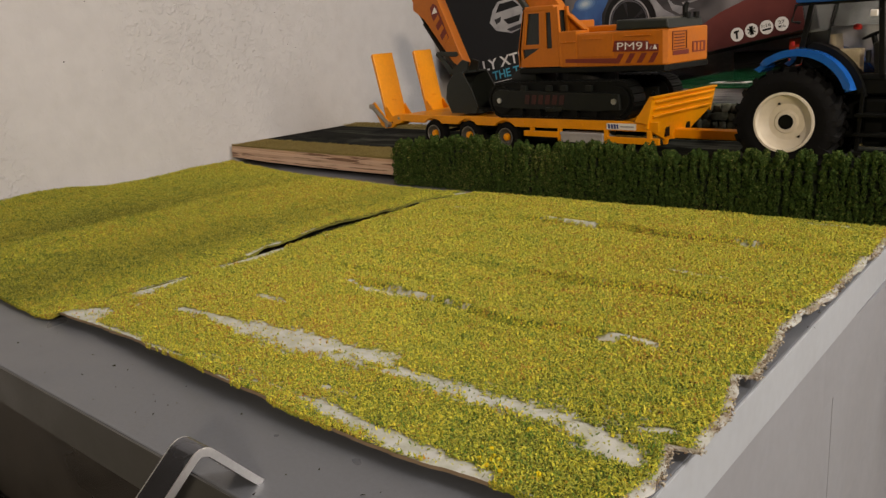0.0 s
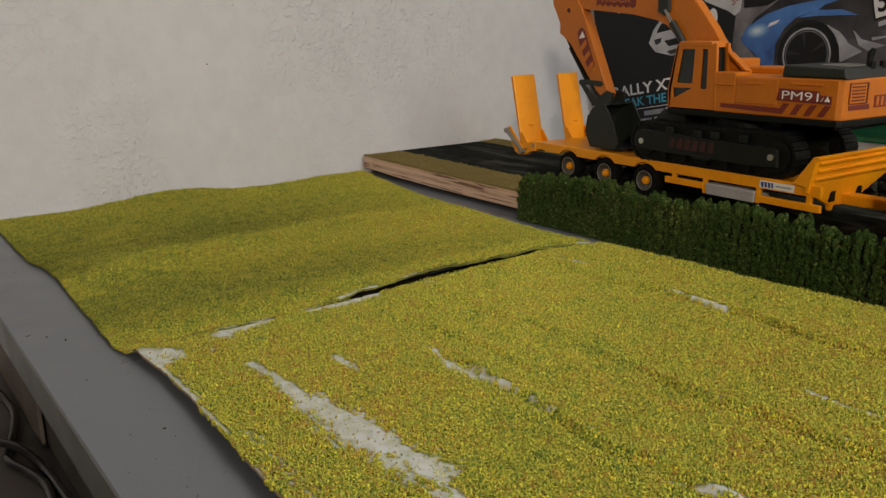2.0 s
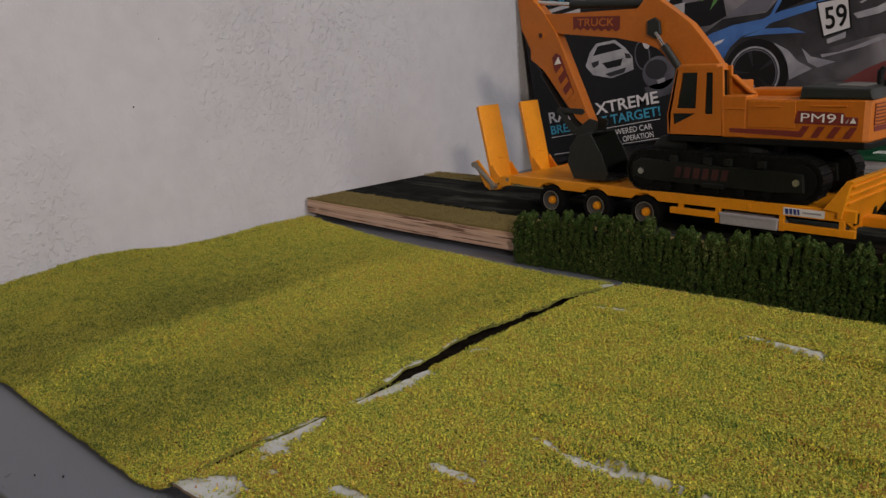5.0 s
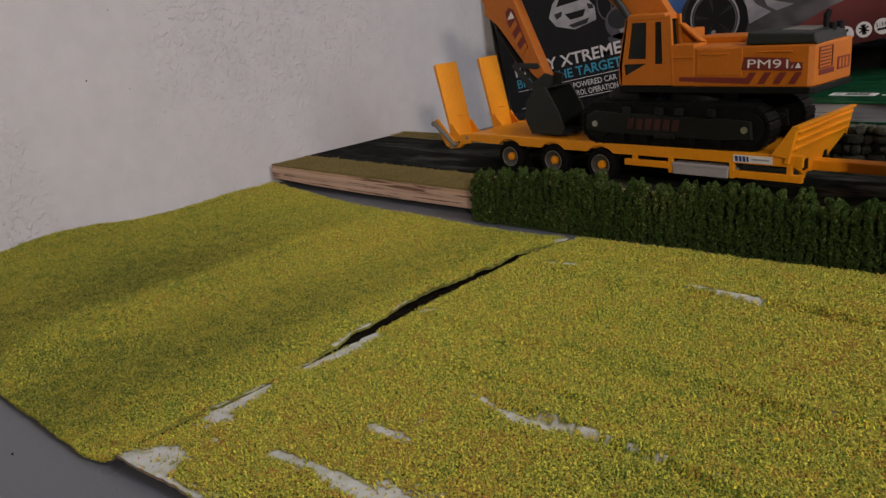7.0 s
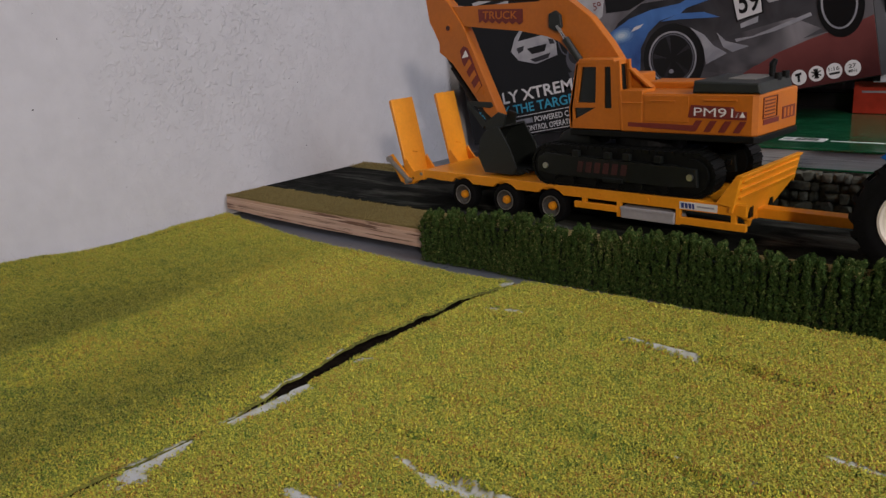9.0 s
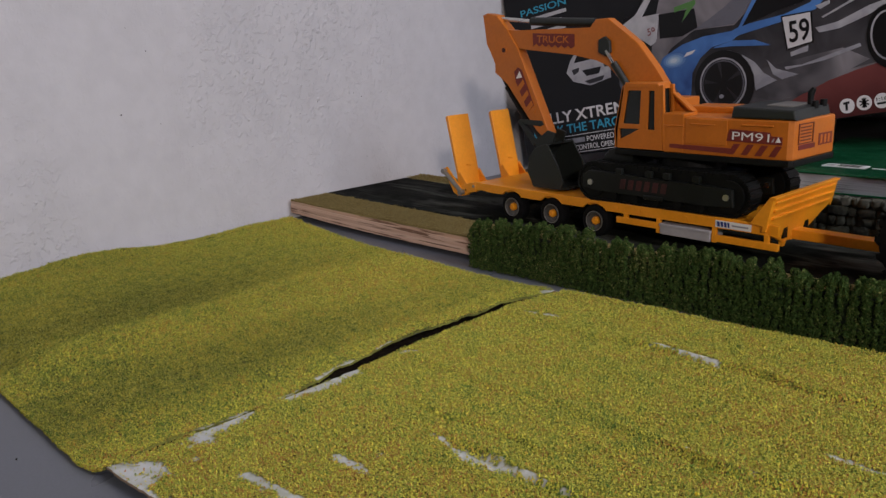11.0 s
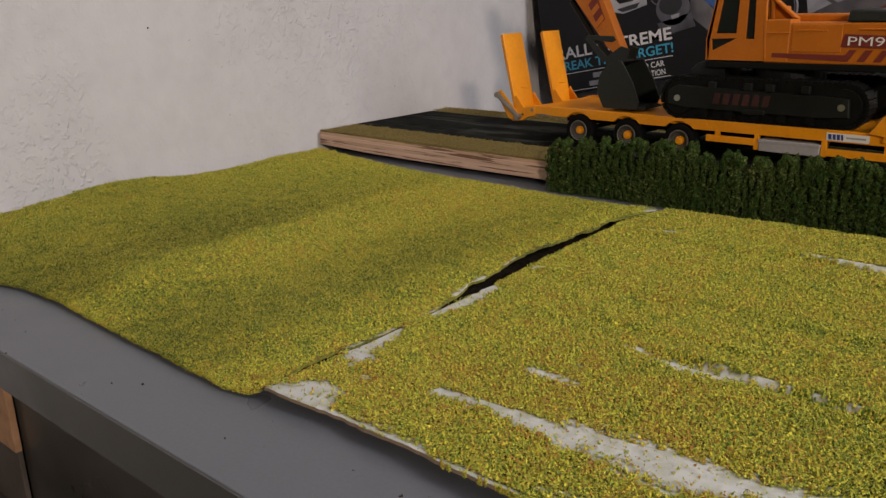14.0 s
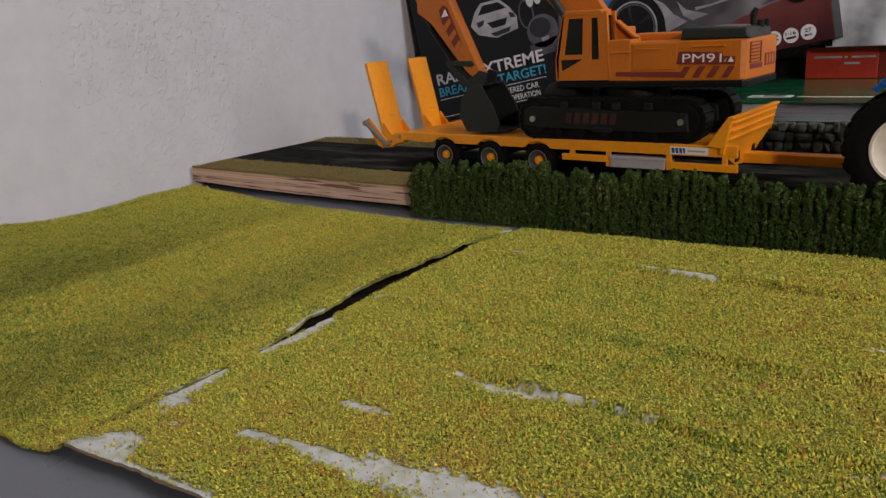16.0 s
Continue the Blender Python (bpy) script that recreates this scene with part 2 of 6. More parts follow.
def thing(name, m, label, category, group="", kind=""):
    ob = new(name)
    ob.empty_display_size = 0.02
    ob.matrix_world = m
    return tagged(ob, label, category, group, kind)


def bm_box(x0, x1, y0, y1, z0, z1, bevel=0.0, bm=None):
    bm = bm or bmesh.new()
    v = [bm.verts.new((x, y, z)) for x in (x0, x1) for y in (y0, y1) for z in (z0, z1)]
    fs = [bm.faces.new([v[i] for i in q]) for q in ((0, 1, 3, 2), (4, 6, 7, 5), (0, 4, 5, 1), (2, 3, 7, 6), (0, 2, 6, 4), (1, 5, 7, 3))]
    if bevel:
        es = list({e for f in fs for e in f.edges})
        bmesh.ops.bevel(bm, geom=es, offset=bevel, segments=2, affect="EDGES", profile=0.5)
    return bm


def bm_prism(points, lo, hi, axis="y", bevel=0.0, bm=None):
    """A flat outline, pushed from lo to hi along an axis. Points are (x, z) for y, (y, z) for x, (x, y) for z."""
    bm = bm or bmesh.new()
    put = {"y": lambda a, b, c: (a, c, b), "x": lambda a, b, c: (c, a, b), "z": lambda a, b, c: (a, b, c)}[axis]
    low = [bm.verts.new(put(a, b, lo)) for a, b in points]
    high = [bm.verts.new(put(a, b, hi)) for a, b in points]
    k = len(points)
    fs = [bm.faces.new(low), bm.faces.new(high[::-1])]
    fs += [bm.faces.new((low[i], low[(i + 1) % k], high[(i + 1) % k], high[i])) for i in range(k)]
    if bevel:
        es = list({e for f in fs[:2] for e in f.edges})
        bmesh.ops.bevel(bm, geom=es, offset=bevel, segments=2, affect="EDGES", profile=0.5)
    return bm


def bm_rod(p, q, r, seg=16, r2=None, bm=None, caps=True):
    """A round rod or cone from p to q."""
    bm = bm or bmesh.new()
    p, q = Vector(p), Vector(q)
    turn = (q - p).to_track_quat("Z", "Y").to_matrix().to_4x4()
    m = Matrix.Translation((p + q) / 2) @ turn
    bmesh.ops.create_cone(bm, cap_ends=caps, segments=seg, radius1=r, radius2=r if r2 is None else r2, depth=(q - p).length, matrix=m)
    return bm


def bm_tube(points, r, seg=10, bm=None):
    """A round cable through points."""
    bm = bm or bmesh.new()
    pts = [Vector(p) for p in points]
    rings = []
    for i, p in enumerate(pts):
        d = (pts[min(i + 1, len(pts) - 1)] - pts[max(i - 1, 0)]).normalized()
        side = d.cross(Vector((0.13, 0.21, 1))).normalized()
        up = side.cross(d)
        rings.append([bm.verts.new(p + r * (math.cos(a) * side + math.sin(a) * up)) for a in [2 * math.pi * k / seg for k in range(seg)]])
    for a, b in zip(rings, rings[1:]):
        for k in range(seg):
            bm.faces.new((a[k], a[(k + 1) % seg], b[(k + 1) % seg], b[k]))
    bm.faces.new(rings[0]), bm.faces.new(rings[-1][::-1])
    return bm


def bm_lathe(profile, axis="y", seg=32, bm=None):
    """A turned body: (radius, place along the axis) pairs, open at both ends where the radius isn't 0."""
    bm = bm or bmesh.new()
    rings = []
    for r, h in profile:
        ring = []
        for k in range(seg):
            a = 2 * math.pi * k / seg
            c, s = r * math.cos(a), r * math.sin(a)
            ring.append(bm.verts.new({"y": (c, h, s), "x": (h, c, s), "z": (c, s, h)}[axis]))
        rings.append(ring)
    for a, b in zip(rings, rings[1:]):
        for k in range(seg):
            bm.faces.new((a[k], a[(k + 1) % seg], b[(k + 1) % seg], b[k]))
    bmesh.ops.remove_doubles(bm, verts=bm.verts, dist=1e-5)
    return bm


def slab(name, x0, x1, y0, y1, z0, z1, mat, label, bevel=0.0):
    ob = part(name, bm_box(x0, x1, y0, y1, z0, z1, bevel), mat)
    return tagged(ob, label, name.split("_")[0], kind="structure")


slab("floor", -1100, 2400, -1900, 1000, -800, -760, FLOOR, "dark wooden room floor below the cabinet")
slab("ceiling", -1100, 2400, -1900, 1000, 1700, 1740, CEIL, "unseen plain ceiling, grey so that it bounces little light")
slab("wall_west", -804, -724, -70, 1000, -760, 1700, WALL, "white plastered wall with a rough painted surface")
# added recess, unseen: gives the handle something dark to reflect
slab("wall_recess", -1104, -1024, -1900, -70, -760, 1700, DARK_UNSEEN, "unseen dark wall of an added recess, for dark reflections in the handle")
slab("wall_return", -1024, -804, -70, -10, -760, 1700, DARK_UNSEEN, "unseen dark end wall of the added recess")
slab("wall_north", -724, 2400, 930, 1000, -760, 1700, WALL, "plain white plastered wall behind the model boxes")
slab("wall_east", 2320, 2400, -1900, 930, -760, 1700, DARK_UNSEEN, "unseen dark wall that closes the room")
slab("wall_south", -1024, 2320, -1900, -1820, -760, 1700, DARK_UNSEEN, "unseen dark wall that closes the room behind")

# ---- the cabinet under the landscape ----
def right_edge(y):
    return -74.8 - 0.04 * y


def build_cabinet():
    cab = thing("cabinet", Matrix(), "grey laminate cabinet with a white side panel against the wall", "cabinet")
    top = [(-722, 105), (right_edge(105), 105), (right_edge(925), 925), (-722, 925)]
    part("top_panel", bm_prism(top, -18, 0, "z", 0.5), PANEL, cab, "grey laminate top panel with a dusty matt surface")
    part("front_edge", bm_box(-722, right_edge(105) - 0.3, 104.4, 105, -17.6, -0.5), PANEL_EDGE, cab)
    band = [(right_edge(102), 102), (right_edge(102) + 0.9, 102), (right_edge(925) + 0.9, 925), (right_edge(925), 925)]
    part("edge_band", bm_prism(band, -18, -0.4, "z", 0.2), WHITE_BAND, cab, "white edge band")
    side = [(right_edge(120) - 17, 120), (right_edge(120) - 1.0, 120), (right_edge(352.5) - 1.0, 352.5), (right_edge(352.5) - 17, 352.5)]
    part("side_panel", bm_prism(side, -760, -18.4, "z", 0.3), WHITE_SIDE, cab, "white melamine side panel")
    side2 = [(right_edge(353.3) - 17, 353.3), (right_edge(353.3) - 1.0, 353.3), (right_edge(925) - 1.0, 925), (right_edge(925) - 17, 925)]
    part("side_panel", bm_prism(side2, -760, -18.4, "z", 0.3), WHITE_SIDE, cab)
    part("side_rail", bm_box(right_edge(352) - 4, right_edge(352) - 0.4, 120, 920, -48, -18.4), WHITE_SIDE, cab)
    part("shelf", bm_box(-722, -110, 40, 925, -138, -120, 1.0), SHELF, cab, "dark brown lower shelf")
    part("front_panel", bm_box(-640, -112, 131, 147, -119.8, -18.3, 0.6), BROWN_FRONT, cab, "glossy dark brown recessed panel")
    part("lower_body", bm_box(-722, -110, 165, 925, -760, -138.4, 1.0), DARK, cab)
    # lower part of the tan panel, its shade put into the colour
    part("panel_low_part", bm_box(-721, -553, 127, 129.5, -119.8, -82.2, 0.4), PANEL_LOW_SHADE, cab, "lower part of the tan panel with its shade in the colour")
    return cab


build_cabinet()

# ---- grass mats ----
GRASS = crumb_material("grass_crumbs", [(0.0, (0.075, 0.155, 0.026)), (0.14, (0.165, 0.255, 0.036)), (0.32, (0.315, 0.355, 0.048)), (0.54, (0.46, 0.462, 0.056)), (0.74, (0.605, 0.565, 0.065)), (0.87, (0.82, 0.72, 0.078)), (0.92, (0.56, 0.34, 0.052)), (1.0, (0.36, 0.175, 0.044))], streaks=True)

MATT_DARK_BROWN = material("matt_dark_brown", (0.016, 0.012, 0.008), 0.95, vary=0.5, scale=500, bump=0.0003, bump_scale=700, coarse=90, spec=0.05)
FRAY = crumb_material("frayed_paper", [(0.0, (0.16, 0.11, 0.07)), (0.3, (0.34, 0.27, 0.19)), (0.65, (0.52, 0.47, 0.38)), (1.0, (0.62, 0.58, 0.50))])
GAP_L = [(130, -366), (150, -367.6), (166, -371.2), (176, -371.2), (186, -369.6), (200, -367.6), (233, -367.6), (249, -371.4), (274, -374.8), (299, -376.8), (326, -378.2), (349, -377.4), (381, -376.2), (406, -376.8), (425, -374.2), (441, -371.2), (470, -370)]
GAP_R = [(130, -365.5), (160, -366.8), (176, -366.8), (186, -366.8), (200, -366.9), (233, -366.9), (249, -367.2), (258, -367.0), (276, -367.4), (299, -368.4), (332, -370.0), (360, -370.6), (383, -371.2), (409, -371.2), (425, -369.2), (441, -366.6), (470, -366)]
TORN = [(130, -83), (164, -81), (176, -81), (184, -84), (188, -85), (190, -78), (197, -80), (213, -80), (231, -86), (241.5, -88.5), (243.5, -83), (253, -85), (273, -87.5), (292, -91.5), (307, -90), (329, -89.5), (341, -89), (386, -91), (403, -90), (470, -94)]


def ridge(v, at, width):
    return np.exp(-(((v - at) / width) ** 2))


WALL_RISE = [(130, 0.6), (195, 0.8), (235, 3.8), (262, 6.4), (280, 7.4), (306, 6.2), (323, 3.6), (340, 1.6), (374, 1.0), (402, 1.4), (431, 2.6), (475, 3.0)]


def mat_height(x, y):
    """Height of the mat's sheet over the table, in millimetres, for arrays of places."""
    fade = np.clip((-x - 372) / 30, 0, 1) * (0.2 + 0.8 * np.clip((y - 90) / 100, 0, 1) * np.clip((455 - y) / 130, 0, 1))
    z = 2.6 + 0 * x
    # long folds: a lit slope towards the room, a sharp crest and a shaded slope towards the wall
    for at, tall, lit, shade in ((-500, 7.4, 26, 88), (-400, 4.0, 24, 50)):
        d = x - at - 4 * np.sin(y / 46.0 + at) - 1.5 * np.sin(y / 15.0)
        back = np.clip(-d / shade, 0, 1)
        z += tall * fade * np.where(d > 0, np.exp(-np.maximum(d, 0) / lit), 1 - back * back * (3 - 2 * back))
    z += 0.8 + 0.3 * np.cos(2 * np.pi * (x + 9 * np.sin(y / 70)) / 47) * fade
    wob = 2.5 * np.sin(x / 23.0) + 1.2 * np.sin(x / 9.0)
    span = np.clip((x + 380) / 30, 0, 1)
    z += span * (1.3 * ridge(y, 181 + wob, 5) + 1.8 * ridge(y, 305 + wob, 3.6) + 2.0 * ridge(y, 391 + wob, 4.2))
    # creases: a sharp step with its steep side to the front
    for at, tall, x0, x1 in ((249, 2.3, -290, -110), (304, 1.6, -215, -95), (391, 1.7, -300, -95), (268, 1.0, -330, -230)):
        side = (y - at - wob) / 2.2
        z -= 1.5 * ridge(y, at - 3.2 + wob, 1.5) * np.clip((x - x0) / 25, 0, 1) * np.clip((x1 - x) / 25, 0, 1)
        z += tall * np.exp(-np.where(side > 0, side / 3.2, -side * 1.5)) * np.clip((x - x0) / 25, 0, 1) * np.clip((x1 - x) / 25, 0, 1)
    z += 0.8 * np.sin(x / 37.0 + y / 61.0) * np.clip((x + 400) / 80, 0, 1)
    # the worn mat's front edge is lifted and wavy, the other one lies flat
    lift = ridge(y, 138, 20) * (1.9 + 0.25 * np.sin(x / 21.0 + 0.6) + 0.15 * np.sin(x / 7.3))
    z += lift * np.clip((x + 372) / 8, 0, 1)
    flat = np.clip((172 - y) / 28, 0, 1) * np.clip((-366 - x) / 8, 0, 1)
    z = z + (2.0 - z) * 0.95 * flat * flat * (3 - 2 * flat)
    z += 2.8 * ridge(x, -382, 8) * np.clip((y - 235) / 30, 0, 1) * np.clip((440 - y) / 30, 0, 1)
    flat = np.clip((y - np.where(x < -385, 422, 434)) / 24, 0, 1)
    z = z + (1.9 - z) * flat * flat * (3 - 2 * flat)
    near = np.clip((-650 - x) / 62, 0, 1)
    near = near * near * (3 - 2 * near)
    z = z * (1 - near) + np.interp(y, [p[0] for p in WALL_RISE], [p[1] for p in WALL_RISE]) * near
    return np.maximum(z, 0.5)


def grain(x, y, seed):
    """Smooth random values from -1 to 1 over the plane, for arrays of places."""
    i, j = np.floor(x), np.floor(y)
    u, v = x - i, y - j
    u, v = u * u * (3 - 2 * u), v * v * (3 - 2 * v)
    at = lambda a, b: np.modf(np.abs(np.sin(a * 127.1 + b * 311.7 + seed * 74.7) * 43758.5453))[0]
    return 2 * ((at(i, j) * (1 - u) + at(i + 1, j) * u) * (1 - v) + (at(i, j + 1) * (1 - u) + at(i + 1, j + 1) * u) * v) - 1


# worn places where the white backing shows: x, y, x, y, half width
WORN_FRONT = [
    (-318, 177, -290, 179, 2.2), (-290, 179, -265, 179, 3.2), (-265, 181, -234, 183, 8.0), (-234, 184, -203, 188, 8.6), (-188, 184, -170, 184, 4.6), (-170, 184, -152, 185, 5.6), (-152, 183, -116, 185, 5.0),
    (-114, 184, -100, 179, 5.4), (-100, 179, -91, 177, 3.6), (-190, 150, -164, 148, 3.4), (-164, 147, -140, 146, 3.8), (-140, 146, -117, 144, 3.6), (-360, 146, -350, 156, 6.2), (-357, 147, -342, 148, 4.0), (-342, 146.5, -296, 146, 1.1), (-290, 145, -262, 144.5, 0.9), (-97, 193, -88, 196, 1.5),
]
WORN_MID = [
    (-287, 249, -266, 245, 1.3), (-268, 245, -250, 248, 4.0), (-250, 248, -235, 250, 2.6), (-150, 244, -136, 249, 1.5), (-138, 250, -122, 250, 2.0), (-304, 210, -286, 210, 2.4), (-202, 305, -198, 306, 1.8), (-148, 308, -128, 306, 1.4),
    (-158, 336, -143, 335, 2.0), (-143, 335, -131, 336, 1.2), (-345, 402, -338, 403, 2.2), (-288, 397, -254, 393, 1.0), (-254, 393, -232, 391, 1.9), (-137, 456, -117, 457, 2.4), (-104, 401, -92, 397, 1.6), (-357, 398, -352, 399, 2.0),
]
WORN_SEAM = [
    (-361.5, 180, -357.5, 181, 4.8), (-361.5, 184, -363.5, 191, 5.0), (-363.5, 190, -365.5, 207, 3.4), (-366, 231, -364.2, 246, 3.2), (-364.2, 246, -364.8, 270, 3.6), (-365, 303, -362, 308, 1.8), (-373, 436, -370, 443, 3.0),
    (-372.6, 252, -375, 278, 1.0), (-376, 296, -377, 306, 1.0), (-590, 180, -588, 181, 1.2),
]
# places where the crumbs are only thinned
WORN_THIN = [
    (-258, 154, -225, 151, 5.0), (-225, 150, -192, 150, 4.0), (-272, 186, -200, 192, 8.0), (-180, 187, -100, 192, 7.5), (-297, 223, -291, 223, 2.4), (-297, 396, -252, 393, 2.0), (-345, 150, -300, 147, 3.0), (-235, 250, -170, 250, 2.2),
    (-180, 303, -150, 307, 2.4), (-263, 183, -263, 197, 1.8), (-160, 394, -132, 386, 2.2), (-205, 160, -180, 162, 3.4), (-350, 158, -346, 172, 2.0), (-122, 250, -108, 247, 2.4),
]


def worn(x, y):
    """0 where the grass is whole, 1 where it's worn off."""
    out = np.zeros_like(x)
    for streaks, most in ((WORN_FRONT, 1.62), (WORN_MID, 1.3), (WORN_SEAM, 1.7), (WORN_THIN, 0.5)):
        for x0, y0, x1, y1, w in streaks:
            dx, dy = x1 - x0, y1 - y0
            t = np.clip(((x - x0) * dx + (y - y0) * dy) / (dx * dx + dy * dy), 0, 1)
            d = np.hypot(x - x0 - t * dx, y - y0 - t * dy) / w
            out = np.maximum(out, np.clip(most * (1.06 - 0.62 * d), 0, 2))
    jag = 0.34 * grain(x / 9, y / 3, 3) + 0.42 * grain(x / 3.1, y / 1.4, 8) + 0.5 * grain(x / 1.3, y / 1.0, 5)
    soft = np.clip((out - 0.40 + 0.95 * jag) / 0.6, 0, 1)
    return np.where(out > 0, soft * soft * (3 - 2 * soft), 0)


def paint_backing():
    """Green-dyed paper that shows its white fibre where it's worn."""
    # dyed darker than the crumbs: carries the shade in the gaps between them
    m = material("dyed_backing", (0.17, 0.17, 0.024), 0.9, vary=0.5, scale=1100, bump=0.0001, bump_scale=1200)
    n, l = m.node_tree.nodes, m.node_tree.links
    b = n["Principled BSDF"]
    old = b.inputs["Base Color"].links[0].from_socket
    at, mix = n.new("ShaderNodeAttribute"), n.new("ShaderNodeMix")
    at.attribute_name, mix.data_type = "worn", "RGBA"
    l.new(at.outputs["Fac"], mix.inputs["Factor"])
    l.new(old, mix.inputs["A"])
    tc, spot, shade = n.new("ShaderNodeTexCoord"), n.new("ShaderNodeTexNoise"), n.new("ShaderNodeValToRGB")
    spot.inputs["Scale"].default_value, spot.inputs["Detail"].default_value = 160, 4
    shade.color_ramp.elements[0].position, shade.color_ramp.elements[1].position = 0.36, 0.58
    shade.color_ramp.elements[0].color, shade.color_ramp.elements[1].color = (0.47, 0.49, 0.42, 1), (0.60, 0.62, 0.61, 1)
    l.new(tc.outputs["Object"], spot.inputs["Vector"])
    l.new(spot.outputs[0], shade.inputs[0])
    tan, torn = n.new("ShaderNodeMix"), n.new("ShaderNodeAttribute")
    tan.data_type, torn.attribute_name = "RGBA", "torn"
    l.new(torn.outputs["Fac"], tan.inputs["Factor"])
    l.new(shade.outputs[0], tan.inputs["A"])
    tan.inputs["B"].default_value = (0.27, 0.20, 0.13, 1)
    l.new(tan.outputs["Result"], mix.inputs["B"])
    l.new(mix.outputs["Result"], b.inputs["Base Color"])
    return m


DYED = paint_backing()


def build_mat(label, left, right, front, far, seed, nx, ny, crumbs, torn_side):
    """A sheet of paper with crumbs of grass glued on, between a left and a right edge, in millimetres."""
    holder = thing("grass_mat", Matrix(), label, "grass mat")
    u, v = np.meshgrid(np.linspace(0, 1, nx), np.linspace(0, 1, ny))

    def place(u, v):
        y0 = np.interp(v, [0, 1], [142, 450])
        xl = np.interp(y0, [p[0] for p in left], [p[1] for p in left])
        xr = np.interp(y0, [p[0] for p in right], [p[1] for p in right])
        x = xl + (xr - xl) * u
        f = np.interp(x, [p[0] for p in front], [p[1] for p in front])
        b = np.interp(x, [p[0] for p in far], [p[1] for p in far])
        y = f + (b - f) * v
        if torn_side:
            xr = np.interp(y, [p[0] for p in right], [p[1] for p in right])
            x = xl + (xr - xl) * u
        edge = grain(x / 11, y / 11, seed) + 0.6 * grain(x / 3.4, y / 3.4, seed + 4) + 0.4 * grain(x / 1.2, y / 1.2, seed + 6)
        y = y + 0.4 * edge * np.clip(1 - v * 12, 0, 1) + 1.6 * edge * np.clip((v - 0.93) * 14, 0, 1)
        x = x + edge * (1.5 if torn_side else 0.8) * np.clip((u - 0.96) * 25, 0, 1) + edge * (0.7 if torn_side else 2.0) * np.clip((0.03 - u) * 33, 0, 1)
        return x, y

    x, y = place(u, v)
    z = mat_height(x, y)
    w = worn(x.ravel(), y.ravel())
    if torn_side:
        w = np.maximum(w, np.clip((x.ravel() - np.interp(y.ravel(), [p[0] for p in TORN], [p[1] for p in TORN]) + 2.9) / 1.6, 0, 1))
        ruff = grain(x.ravel() / 11, 0 * x.ravel(), 5)
        w = np.maximum(w, np.clip((0.0008 + 0.004 * ruff - v.ravel()) / 0.003, 0, 1))
    top = np.stack([x, y, z], -1).reshape(-1, 3) * MM
    k = nx * ny
    a = (np.arange(nx - 1)[None, :] + nx * np.arange(ny - 1)[:, None]).ravel()
    quads = np.stack([a, a + 1, a + nx + 1, a + nx], 1)
    ring = np.concatenate([np.arange(nx), nx * np.arange(1, ny) + nx - 1, np.arange(nx * ny - 2, nx * (ny - 1) - 1, -1), nx * np.arange(ny - 2, 0, -1)])
    m = len(ring)
    low = top[ring] - np.array([0, 0, 0.0012])
    low[:, 2] = np.maximum(low[:, 2], 0.00015)
    i, j = np.arange(m), np.roll(np.arange(m), -1)
    faces = np.concatenate([quads, np.stack([k + i, k + m + i, k + m + j, k + j], 1)])
    me = bpy.data.meshes.new("sheet")
    me.from_pydata(np.concatenate([top, top[ring], low]).tolist(), [], faces.tolist())
    att = me.attributes.new("worn", "FLOAT", "POINT")
    att.data.foreach_set("value", np.concatenate([w, np.full(2 * m, 1.0 if torn_side else 0.0)]).astype(np.float32))
    rim = np.zeros(k)
    if torn_side:
        patch = grain(x.ravel() / 4, y.ravel() / 4, 17)
        rim = np.clip((u.ravel() - 0.985) * 90, 0, 1) * np.clip(0.1 + 1.1 * patch, 0, 1)
    side = np.maximum(rim, v.ravel() < 0.01)[ring]
    me.attributes.new("torn", "FLOAT", "POINT").data.foreach_set("value", np.concatenate([rim, side, side]).astype(np.float32))
    me.materials.append(DYED)
    me.shade_smooth()
    sheet = new("sheet", me)
    sheet.parent = holder
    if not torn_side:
        # dark sheet added under the mats so that the gap reads dark
        part("gap_sheet", bm_prism([(-386, 160), (-356, 160), (-354, 446), (-388, 446)], 0.1, 0.5, "z"), MATT_DARK_BROWN, holder, "dark brown sheet added so that the gap reads dark")
    # crumbs strewn over the sheet but for the worn places
    rng, flake = np.random.default_rng(seed), 0.88 if torn_side else 1.12
    cu, cv = rng.random(crumbs), rng.random(crumbs)
    cx, cy = place(cu, cv)
    cw = worn(cx, cy)
    if torn_side:
        cw = np.maximum(cw, np.clip((cx - np.interp(cy, [p[0] for p in TORN], [p[1] for p in TORN]) + 2.7) / 1.6, 0, 1))
        ruff = grain(cx / 11, 0 * cx, 5)
        cw = np.maximum(cw, np.clip((0.0003 + 0.004 * ruff - cv) / 0.003, 0, 1))
    keep = cw < 0.08 + 0.98 * rng.random(crumbs) ** 1.8
    cx, cy = cx[keep], cy[keep]
    # crumbs that hang over the front rim
    rim_u = rng.random(9000)
    rx, ry = place(rim_u, 0 * rim_u)
    if torn_side:
        rim_keep = (rx > -288) & (grain(rx / 14, 0 * rx, 9) > -0.2) & (worn(rx, ry + 2) < 0.3)
        rx, ry = rx[rim_keep], ry[rim_keep]
    drop = np.concatenate([0 * cx, 1.5 * rng.random(len(rx))])
    cx, cy = np.concatenate([cx, rx]), np.concatenate([cy, ry - 0.35])
    n = len(cx)
    cz = mat_height(cx, cy) + 0.1 + 1.25 * rng.random(n) ** 1.7 - drop
    # each crumb is a small bent flake, tilted on the sheet's slope
    long, wide = flake * (0.24 + 0.32 * rng.random(n)), flake * (0.16 + 0.19 * rng.random(n))
    bend = 0.5 * wide * rng.normal(size=n)
